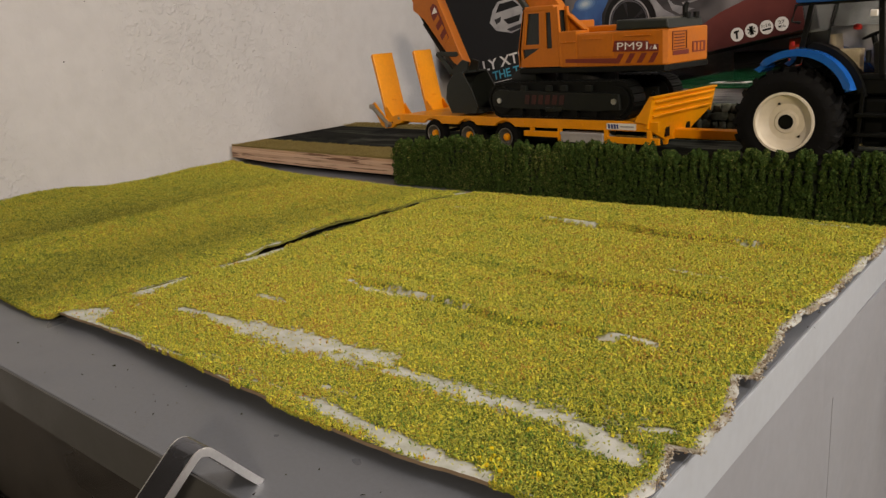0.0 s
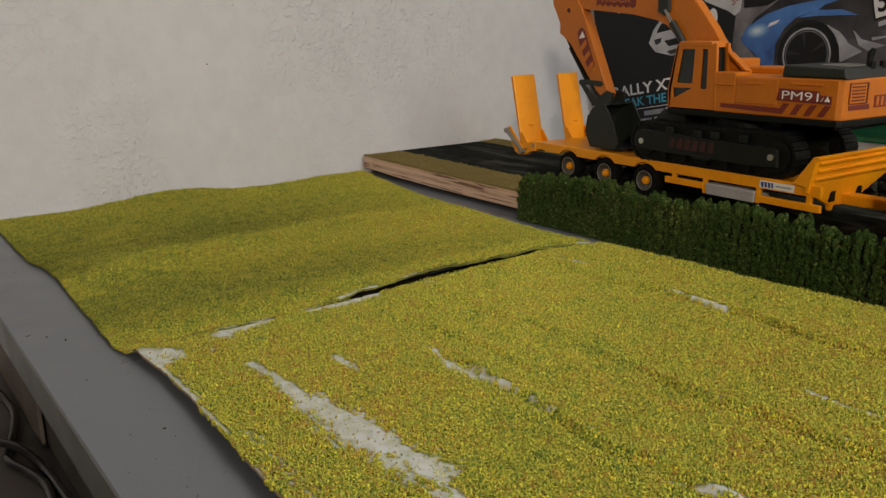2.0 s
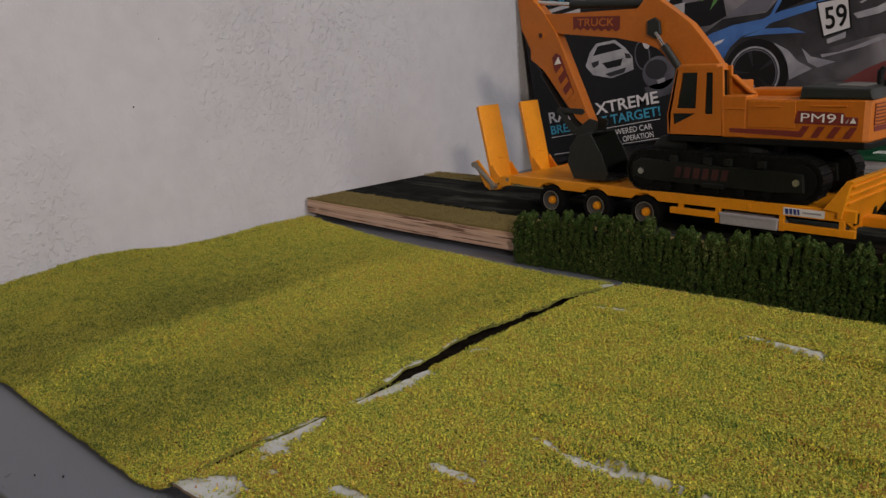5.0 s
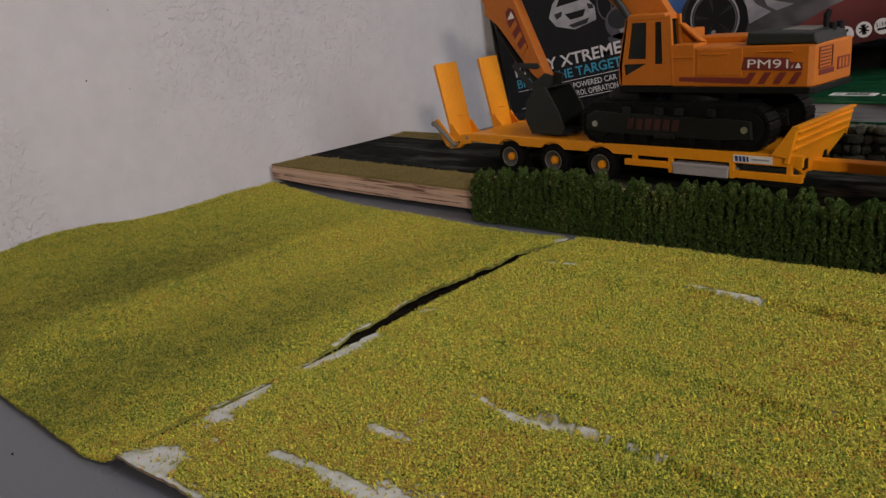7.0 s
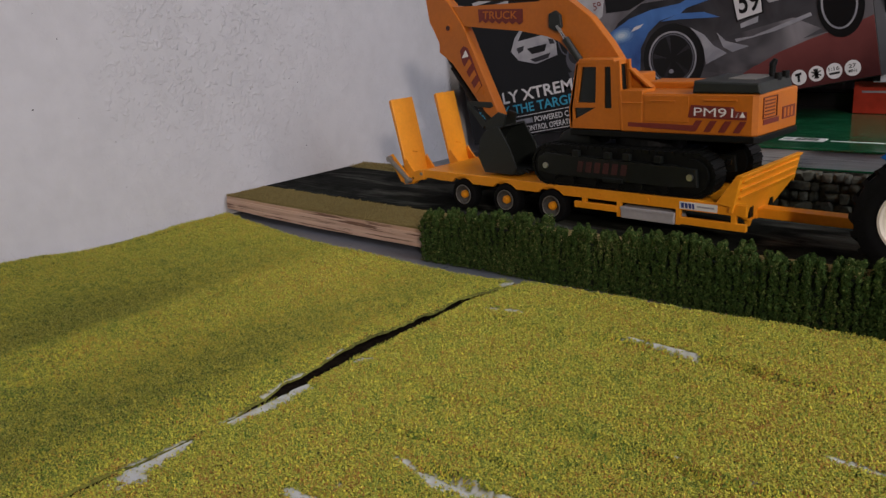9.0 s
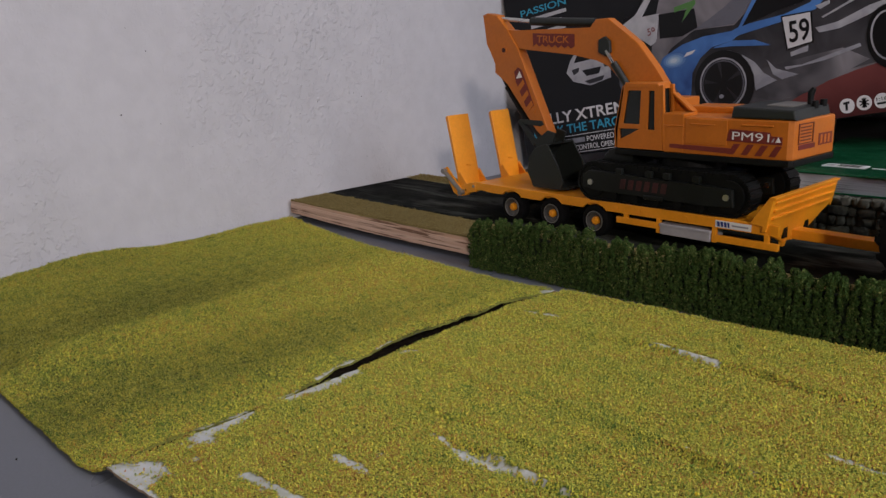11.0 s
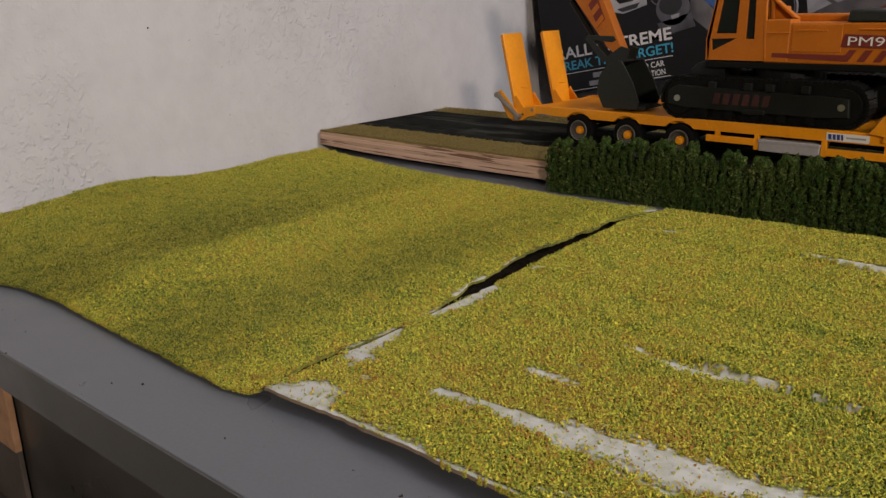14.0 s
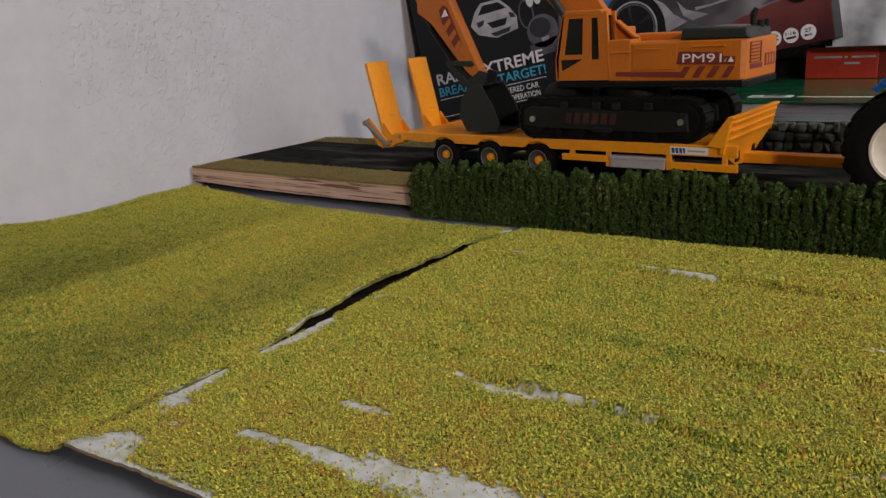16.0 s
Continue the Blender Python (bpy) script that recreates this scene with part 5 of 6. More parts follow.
def build_stone_wall():
    rng = np.random.default_rng(51)
    wall = thing("stone_wall", Matrix(), "dark model dry-stone wall with pale coping behind the road", "model wall")
    part("core", bm_box(-318, 10, 633, 639, 18.4, 43), STONE, wall)
    z = 18.6
    for row, h in enumerate((8.2, 7.4, 6.6, 4.6)):
        x = -320.0 - 3 * row
        while x < 8:
            w = float(rng.uniform(5, 15)) if row < 3 else float(rng.uniform(3.5, 8))
            dy = float(rng.uniform(-0.9, 0.9))
            bm = bmesh.new()
            bmesh.ops.create_icosphere(bm, subdivisions=2, radius=1.0)
            tall = h + float(rng.uniform(-0.6, 1.2 if row < 3 else 2.4))
            for v in bm.verts:
                q = [math.copysign(abs(c) ** 0.62, c) for c in v.co]
                bumpy = 1 + 0.30 * noise.noise(Vector((q[0] * 1.3 + x, q[1] * 1.3, q[2] * 1.3 + row)))
                v.co = Vector((x + w / 2 + q[0] * w * 0.57 * bumpy, 634.6 + dy + q[1] * 4.6 * bumpy, z + tall / 2 + q[2] * tall * 0.60 * bumpy))
            part("stone", bm, STONE if row < 3 else CAP, wall, "", True)
            x += w
        z += h
    return wall


build_stone_wall()

# ---- the picture box that leans on the wall ----
def ink(name, colour, rough=0.4, other=None, along=(0.0, 1.0), span=(0.0, 0.1), cloud=0.35, size=28.0):
    """Printed card: a soft run from one colour to another across the picture, broken up by clouds."""
    m = bpy.data.materials.new(name)
    m.use_nodes = True
    n, l = m.node_tree.nodes, m.node_tree.links
    b = n["Principled BSDF"]
    other = other or [c * 0.72 for c in colour]
    tc, dot, rng, noi, mul, ramp = n.new("ShaderNodeTexCoord"), n.new("ShaderNodeVectorMath"), n.new("ShaderNodeMapRange"), n.new("ShaderNodeTexNoise"), n.new("ShaderNodeMath"), n.new("ShaderNodeValToRGB")
    dot.operation = "DOT_PRODUCT"
    dot.inputs[1].default_value = (along[0], 0, along[1])
    l.new(tc.outputs["Object"], dot.inputs[0])
    rng.inputs["From Min"].default_value, rng.inputs["From Max"].default_value = span
    l.new(dot.outputs["Value"], rng.inputs["Value"])
    noi.inputs["Scale"].default_value, noi.inputs["Detail"].default_value, noi.inputs["Distortion"].default_value = size, 3, 0.6
    l.new(tc.outputs["Object"], noi.inputs["Vector"])
    mul.operation = "MULTIPLY_ADD"
    mul.inputs[1].default_value = cloud * 2
    l.new(noi.outputs[0], mul.inputs[0])
    sub = n.new("ShaderNodeMath")
    sub.operation, sub.inputs[1].default_value = "SUBTRACT", cloud
    l.new(rng.outputs[0], sub.inputs[0])
    l.new(sub.outputs[0], mul.inputs[2])
    ramp.color_ramp.elements[0].color, ramp.color_ramp.elements[1].color = (*colour, 1), (*other, 1)
    l.new(mul.outputs[0], ramp.inputs[0])
    l.new(ramp.outputs[0], b.inputs["Base Color"])
    b.inputs["Roughness"].default_value, b.inputs["Specular IOR Level"].default_value = rough, 0.3
    return m


CARD = ink("black_printed_card", (0.005, 0.0055, 0.007))
MAROON = ink("maroon_print", (0.045, 0.010, 0.011), 0.4, (0.20, 0.055, 0.05), (-0.15, 1.0), (-0.06, 0.0), 0.25, 40)
HAZE = ink("grey_haze_print", (0.045, 0.043, 0.049), 0.4, (0.32, 0.30, 0.32), (0.3, 0.6), (0.08, 0.24), 0.9, 18)
BLUE_CAR = ink("blue_print", (0.012, 0.030, 0.13), 0.4, (0.085, 0.22, 0.55), (0.25, 1.0), (0.06, 0.20), 0.55, 34)
PALE_CAR = ink("pale_grey_print", (0.22, 0.22, 0.25), 0.4, (0.48, 0.48, 0.50), (0.0, 1.0), (0.03, 0.15), 0.7, 60)
MID_CAR = ink("mid_grey_print", (0.035, 0.035, 0.045), 0.4, (0.13, 0.13, 0.155), (0.2, 1.0), (0.05, 0.15), 0.8, 45)
DARK_CAR = ink("smoky_dark_print", (0.010, 0.010, 0.012), 0.4, (0.08, 0.076, 0.084), (0.3, -0.6), (0.0, 0.12), 0.8, 30)
DARK_PRINT = ink("dark_grey_print", (0.010, 0.010, 0.012), 0.4, (0.028, 0.028, 0.033))
GLOW = [ink(f"lamp_blue_{k}", c, 0.4, c, cloud=0.0) for k, c in enumerate([(0.055, 0.13, 0.33), (0.10, 0.20, 0.42), (0.18, 0.30, 0.50), (0.30, 0.42, 0.56), (0.46, 0.54, 0.62)])]
WHITE_PRINT = ink("white_print", (0.66, 0.65, 0.66), 0.4, (0.58, 0.57, 0.58))
CYAN_PRINT = ink("cyan_print", (0.05, 0.33, 0.50), 0.4, (0.04, 0.27, 0.43))
GREEN_PRINT = ink("green_print", (0.12, 0.30, 0.08))
BLACK_PRINT = ink("black_print", (0.005, 0.005, 0.006))


def build_picture_box():
    box = thing("picture_box", Matrix.Translation((-0.680, 0.806, 0.018)) @ pose(0, 0, 0, 0, -10.5, 0), "large black picture box with race cars leaning askew against the wall", "box")
    part("carton", bm_box(-4, 432, 0, 96, 0, 238, 0.8), CARD, box)
    pic = lambda a: min(431.4, a + 29.6 - 0.038 * a) if a < 431 else 431.4

    def line_of(name, points, mat):
        return part(name, bm_prism(points, -0.36, 0.3, "y"), mat, box)

    def flat(name, points, mat, depth=1, label=""):
        return part(name, bm_prism([(pic(a), b) for a, b in points], -0.12 * depth, 0.3, "y"), mat, box, label)

    def oval(name, cx, cy, rx, ry, mat, depth, seg=36):
        return flat(name, [(cx + rx * math.cos(2 * math.pi * k / seg), cy + ry * math.sin(2 * math.pi * k / seg)) for k in range(seg)], mat, depth)

    def ring(name, cx, cy, rx, ry, w, mat, depth, seg=36):
        cx = pic(cx)
        o = [(cx + rx * math.cos(2 * math.pi * k / seg), cy + ry * math.sin(2 * math.pi * k / seg)) for k in range(seg)]
        i = [(cx + (rx - w) * math.cos(2 * math.pi * k / seg), cy + (ry - w) * math.sin(2 * math.pi * k / seg)) for k in range(seg)]
        return part(name, bm_plate(o, [i], -0.12 * depth, 0.1), mat, box)

    flat("haze", [(150, 60), (175, 35), (250, 16), (330, 26), (400, 42), (431, 48), (431, 237), (215, 237), (190, 180), (165, 120)], HAZE, 1, "grey blurred picture ground")
    flat("red_sweep", [(286, 14), (304, 24), (330, 34), (364, 41), (405, 47), (431, 50), (431, 1), (318, 1), (296, 5)], MAROON, 2, "maroon sweep of the picture")
    flat("black_corner", [(60, 1), (318, 1), (300, 5), (286, 14), (262, 18), (215, 22), (175, 33), (150, 30)], BLACK_PRINT, 2)
    # printed cars
    flat("dark_car", [(164, 78), (183, 95), (211, 107), (254, 103), (279, 120), (395, 106), (389, 45), (350, 42), (312, 28), (259, 26), (211, 35), (180, 56)], DARK_CAR, 2, "printed blue race car")
    flat("smoke", [(257, 56), (285, 58), (316, 60), (353, 62), (375, 48), (350, 40), (316, 28), (290, 25), (264, 32)], HAZE, 3)
    flat("pale_car", [(122, 128), (144, 136), (159, 150), (161, 164), (183, 163), (167, 149), (153, 133), (174, 132), (166, 105), (159, 102), (152, 108), (125, 123)], PALE_CAR, 3, "printed pale race car")
    flat("car_window", [(118, 142), (139, 153), (157, 156), (148, 139), (127, 134)], BLACK_PRINT, 4)
    flat("dark_flank", [(173, 131), (214, 128), (215, 109), (197, 104), (171, 107)], BLACK_PRINT, 4)
    flat("green_sash", [(192, 134), (216, 136), (216, 132), (199, 118), (206, 130), (191, 129)], GREEN_PRINT, 5)
    flat("number_plate", [(154, 125), (170, 126), (167, 107), (155, 107)], PALE_CAR, 5)
    flat("bonnet", [(165, 79), (177, 89), (196, 96), (220, 99), (251, 98), (258, 93), (250, 89), (228, 87), (214, 79), (203, 66), (198, 42), (188, 45), (178, 61), (166, 73)], BLUE_CAR, 4, "printed blue bonnet")
    flat("pillar", [(251, 98), (258, 100), (278, 126), (287, 128), (265, 101), (304, 102), (329, 107), (337, 114), (348, 113), (333, 100), (303, 96), (276, 94), (252, 92)], BLUE_CAR, 5)
    flat("swoosh", [(228, 86), (250, 89), (273, 85), (288, 77), (265, 81), (247, 84)], BLUE_CAR, 5)
    flat("windscreen", [(213, 108), (242, 120), (268, 133), (277, 126), (255, 104), (240, 105)], MID_CAR, 4)
    flat("car_window", [(262, 100), (281, 123), (330, 118), (323, 109), (300, 107), (268, 101)], BLACK_PRINT, 6)
    flat("splash", [(258, 74), (270, 65), (278, 53), (290, 44), (268, 38), (268, 53), (263, 65)], PALE_CAR, 6)
    flat("splash", [(283, 64), (290, 55), (311, 46), (295, 44), (287, 50)], PALE_CAR, 6)
    flat("sill", [(299, 55), (315, 54), (368, 63), (369, 60), (336, 54), (300, 52)], PALE_CAR, 6)
    flat("white_stripe", [(337, 92), (364, 101), (379, 106), (380, 104), (339, 91)], PALE_CAR, 6)
    flat("white_stripe", [(331, 84), (351, 85), (379, 93), (394, 95), (393, 91), (377, 85), (352, 79), (334, 79)], PALE_CAR, 6)
    flat("white_bar", [(306, 67), (323, 70), (322, 65), (306, 63)], PALE_CAR, 6)
    flat("mirror", [(333, 103), (346, 105), (346, 102), (337, 99)], PALE_CAR, 7)
    flat("lamp_streak", [(195, 83), (200, 87), (210, 88), (206, 85)], WHITE_PRINT, 7)
    flat("grey_car", [(44, 94), (52, 107), (62, 115), (86, 114), (97, 104), (105, 92), (104, 79), (75, 75), (52, 83)], PALE_CAR, 3, "printed pale grey car front")
    flat("screen", [(56, 103), (64, 112), (85, 111), (94, 103)], BLACK_PRINT, 4)
    flat("grille", [(66, 93), (93, 93), (89, 86), (72, 86)], BLACK_PRINT, 4)
    flat("bumper", [(68, 81), (96, 83), (92, 78), (74, 77)], DARK_PRINT, 4)
    flat("lamp", [(52, 96), (63, 97), (61, 92), (54, 90)], DARK_PRINT, 4)
    flat("lamp", [(96, 98), (102, 96), (104, 91), (97, 92)], DARK_PRINT, 4)
    oval("tyre_print", 117, 91, 11, 18, BLACK_PRINT, 2)
    ring("rim_print", 117, 91, 9, 15, 1.4, MID_CAR, 3)
    for a, b, rx, ry in ((124, 105, 4.6, 8.5), (133.5, 106, 4.8, 8.5)):
        oval("white_glove", a, b, rx, ry, WHITE_PRINT, 5, 20)
    oval("controller", 133, 70, 19, 17, MID_CAR, 3)
    oval("controller_face", 131, 74, 13, 10, DARK_PRINT, 4)
    flat("controller_base", [(114, 58), (152, 62), (156, 48), (118, 44)], MID_CAR, 3)
    flat("controller_mark", [(130, 63), (140, 64), (139, 60), (131, 59)], PALE_CAR, 5)
    text_part("59", 9, 7.5, MAROON, box, facing(181.0, -0.75, 112.4), "lettering", "", 0.01)
    oval("arch", 236, 49, 32, 33, BLACK_PRINT, 6, 48)
    ring("rim_print", 235, 50, 24.2, 25.2, 1.7, PALE_CAR, 7, 48)
    ring("rim_print", 235, 50, 21.5, 22.5, 1.0, MID_CAR, 7, 48)
    for k in range(5):
        a = 2 * math.pi * (k + 0.3) / 5
        flat("spoke", [(235 + 5 * math.cos(a), 50 + 5 * math.sin(a)), (235 + 20 * math.cos(a - 0.1), 50 + 21 * math.sin(a - 0.1)), (235 + 20 * math.cos(a + 0.1), 50 + 21 * math.sin(a + 0.1))], DARK_PRINT, 7)
    oval("hub_print", 232, 38, 2.4, 2.0, PALE_CAR, 8, 16)
    for k in range(5):
        oval("lamp_glow", 185 - 0.2 * k, 82, 16 - 3 * k, 8.5 - 1.6 * k, GLOW[k], 6 + k, 32)
    oval("arch", 393, 64, 19, 27, BLACK_PRINT, 6)
    ring("rim_print", 392, 65, 14.3, 21.1, 1.6, PALE_CAR, 7)
    flat("number_plate", [(300.5, 101), (329.5, 99.6), (328.5, 71.5), (302.5, 69)], BLACK_PRINT, 6)
    flat("number_plate", [(302, 99.6), (328, 98.4), (327, 72.8), (304, 70.6)], WHITE_PRINT, 7)
    text_part("59", 18.5, 19.5, BLACK_PRINT, box, facing(324.4, -1.05, 75.2, 1.5), "lettering", "black race number", 0.015)
    # words
    text_part("RALLY XTREME", 141, 12.6, WHITE_PRINT, box, facing(12.5, -0.5, 39.6), "lettering", "white slogan letters", 0.02)
    text_part("BREAK THE TARGET!", 141, 10.2, CYAN_PRINT, box, facing(12.5, -0.5, 26.4), "lettering", "light blue slogan letters", 0.017)
    line_of("white_rule", [(12, 23.4), (152, 23.4), (152, 22.7), (12, 22.7)], WHITE_PRINT)
    line_of("white_bar", [(56, 19.6), (84, 19.6), (84, 14.2), (56, 14.2)], PALE_CAR)
    text_part("POWERED CAR", 55, 6.0, WHITE_PRINT, box, facing(87, -0.5, 14.0), "lettering", "small white letters", 0.01)
    line_of("white_bar", [(50, 11.2), (66, 11.2), (66, 5.8), (50, 5.8)], PALE_CAR)
    text_part("CONTROL OPERATION", 72, 6.0, WHITE_PRINT, box, facing(70, -0.5, 5.4), "lettering", "small white letters", 0.01)
    line_of("white_rule", [(12, 3.6), (148, 3.6), (148, 2.9), (12, 2.9)], WHITE_PRINT)
    text_part("PASSION", 66, 7.6, CYAN_PRINT, box, facing(19, -0.5, 168.6), "lettering", "light blue letters", 0.012)
    for k, w in enumerate((54, 46, 50, 38)):
        flat("white_bar", [(2, 165 - 8.5 * k), (2 + w, 165 - 8.5 * k), (2 + w, 161 - 8.5 * k), (2, 161 - 8.5 * k)], PALE_CAR, 3)
    # round signs on the red sweep
    for i, (a, b) in enumerate(((351.5, 10.6), (366.5, 11.2), (381.5, 10.8), (396.5, 10.6))):
        oval("round_sign", a, b, 6.6, 6.6, WHITE_PRINT, 4)
        if i == 0:
            flat("sign_mark", [(a - 3, b + 3.4), (a + 2.6, b + 4), (a + 2.4, b + 1.8), (a + 0.8, b + 1.6), (a + 0.6, b - 4), (a - 1.6, b - 4), (a - 1.2, b + 1.4), (a - 3, b + 1.2)], BLACK_PRINT, 5)
        elif i == 1:
            oval("sign_mark", a, b, 1.8, 1.8, BLACK_PRINT, 5, 14)
            for k in (0.6, 1.5, 2.0, 2.5, 3.4):
                c, s = math.cos(k * math.pi / 4), math.sin(k * math.pi / 4)
                flat("sign_mark", [(a + 4.4 * c - 0.6 * s, b + 4.4 * s + 0.6 * c), (a - 4.4 * c - 0.6 * s, b - 4.4 * s + 0.6 * c), (a - 4.4 * c + 0.6 * s, b - 4.4 * s - 0.6 * c), (a + 4.4 * c + 0.6 * s, b + 4.4 * s - 0.6 * c)], BLACK_PRINT, 5)
        else:
            text_part("1:16" if i == 2 else "27", 8.6 if i == 2 else 6.0, 3.2, BLACK_PRINT, box, facing(pic(a) - (4.3 if i == 2 else 3.0), -0.75, b + 0.3), "lettering", "", 0.01)
            if i == 3:
                text_part("MHz", 6.6, 2.4, BLACK_PRINT, box, facing(pic(a) - 3.3, -0.75, b - 3.4), "lettering", "", 0.005)
            else:
                flat("sign_mark", [(a - 4.4, b - 1.2), (a + 4.4, b - 1.0), (a + 4.2, b - 2.8), (a - 4.2, b - 3.0)], BLACK_PRINT, 5)
    return box


build_picture_box()


# ---- books and boxes behind the road ----
GREEN_COVER = material("green_book_cover", (0.012, 0.10, 0.04), 0.14, vary=0.12, scale=200)
PAGES = grain_material("grey_pages", (0.16, 0.16, 0.165), (0.52, 0.52, 0.53), 900)
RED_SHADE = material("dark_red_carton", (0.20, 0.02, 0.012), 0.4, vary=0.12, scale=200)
RED_CARD = material("red_carton", (0.42, 0.035, 0.015), 0.4, vary=0.12, scale=200)
SILVER_PRINT = material("silver_print", (0.62, 0.62, 0.66), 0.35, vary=0.5, scale=24, coarse=10)


def build_book(label, x0, x1, y0, y1, z0, z1, cover):
    book = thing("book", Matrix(), label, "book")
    part("page_block", bm_box(x0 + 3, x1 - 3, y0 + 1.6, y1 - 2, z0 + 1.4, z1 - 1.4), PAGES, book, "grey page edges")
    part("cover", bm_box(x0, x1, y0, y1, z1 - 1.4, z1, 0.3), cover, book)
    part("back_cover", bm_box(x0, x1, y0, y1, z0, z0 + 1.4, 0.3), cover, book)
    part("spine", bm_box(x0, x1, y1 - 1.6, y1, z0 + 1.4, z1 - 1.4), cover, book)
    return book


build_book("thick dark book at the bottom of a stack", -352, -108, 668, 900, 0.2, 21.6, BLACK_P)
build_book("dark book in the middle of a stack", -346, -112, 670, 890, 21.8, 43.0, BLACK_P)
top_book = build_book("green book with a white label on a stack", -340, -104, 660, 885, 43.2, 58.5, GREEN_COVER)
part("label", bm_box(-298, -266, 692, 707, 58.4, 58.8), WHITE_INK, top_book, "white paper label")
for k in range(11):
    part("label_bar", bm_box(-287 + 1.5 * k, -286.2 + 1.5 * k + 0.4 * (k % 3 == 0), 695, 704.5, 58.7, 58.95), BLACK_P, top_book)
part("label_bar", bm_box(-296.5, -290, 696, 703, 58.7, 58.95), GREY_PAINT, top_book)
part("white_line", bm_box(-262, -110, 696, 698.4, 58.4, 58.75), WHITE_INK, top_book)

red = thing("red_box", Matrix(), "red carton with white print on a green book", "box")
part("carton", bm_box(-289, -228, 860, 898, 58.7, 87.5, 0.6), RED_CARD, red)
part("end_flap", bm_box(-227.9, -170, 861, 898, 58.7, 87.0, 0.6), RED_SHADE, red, "darker red side")
for x0, x1, z0, z1 in ((-282, -258, 77.2, 79.0), (-256, -253.4, 77.2, 79.0), (-250, -230, 77.2, 79.0), (-256, -243, 71.4, 73.6)):
    part("white_bar", bm_box(x0, x1, 859.6, 860.2, z0, z1), PALE_CAR, red)

silver = thing("silver_box", Matrix(), "grey box with a blurred silver picture beside the black box", "box")
part("carton", bm_box(-270, -20, 842, 900, 88.0, 250, 0.8), SILVER_PRINT, silver)
part("dark_edge", bm_box(-270, -264, 841.4, 842.2, 89, 249), BLACK_PRINT, silver)
for k, (x, z, rx, rz) in enumerate(((-180, 118, 18, 9), (-172, 140, 22, 10), (-120, 126, 30, 14), (-182, 160, 14, 8))):
    part("pale_shape", bm_prism([(x + rx * math.cos(2 * math.pi * i / 20), z + rz * math.sin(2 * math.pi * i / 20)) for i in range(20)], 841.2, 842.2, "y"), PALE_CAR, silver)

# added black block: stands for the dark void and shade under the box
under_filler = thing("black_filler", Matrix(), "low black block added in the dark under the leaning picture box", "box")
part("carton", bm_box(-470, -356, 812, 900, 0.3, 50, 0.8), BLACK_PRINT, under_filler)

# added black block that hides the pale wall behind the books
back_filler = thing("black_filler", Matrix(), "black block added to darken the space behind the stacked books", "box")
part("carton", bm_box(-356, -292, 888, 924, 0.3, 74, 0.8), BLACK_PRINT, back_filler)
part("lid", bm_box(-356.4, -291.6, 887.6, 924.4, 62, 74.4, 0.6), BLACK_PRINT, back_filler)

# ---- tractor ----
BLUE = material("blue_toy_paint", (0.008, 0.115, 0.47), 0.2, vary=0.05, scale=300, coat=0.3)
CREAM = material("cream_rim_paint", (0.80, 0.74, 0.62), 0.42, vary=0.04, scale=300)
BEIGE = material("beige_seat", (0.40, 0.34, 0.24), 0.6, vary=0.1, scale=300)
RED_KNOB = material("red_plastic", (0.5, 0.02, 0.015), 0.4, vary=0.05)
AMBER = material("amber_plastic", (0.75, 0.12, 0.01), 0.3, vary=0.05)
GLASS = bpy.data.materials.new("clear_pane")
GLASS.use_nodes = True
gb = GLASS.node_tree.nodes["Principled BSDF"]
gb.inputs["Base Color"].default_value = (0.60, 0.61, 0.60, 1)
gb.inputs["Transmission Weight"].default_value, gb.inputs["Roughness"].default_value, gb.inputs["IOR"].default_value = 1.0, 0.03, 1.2


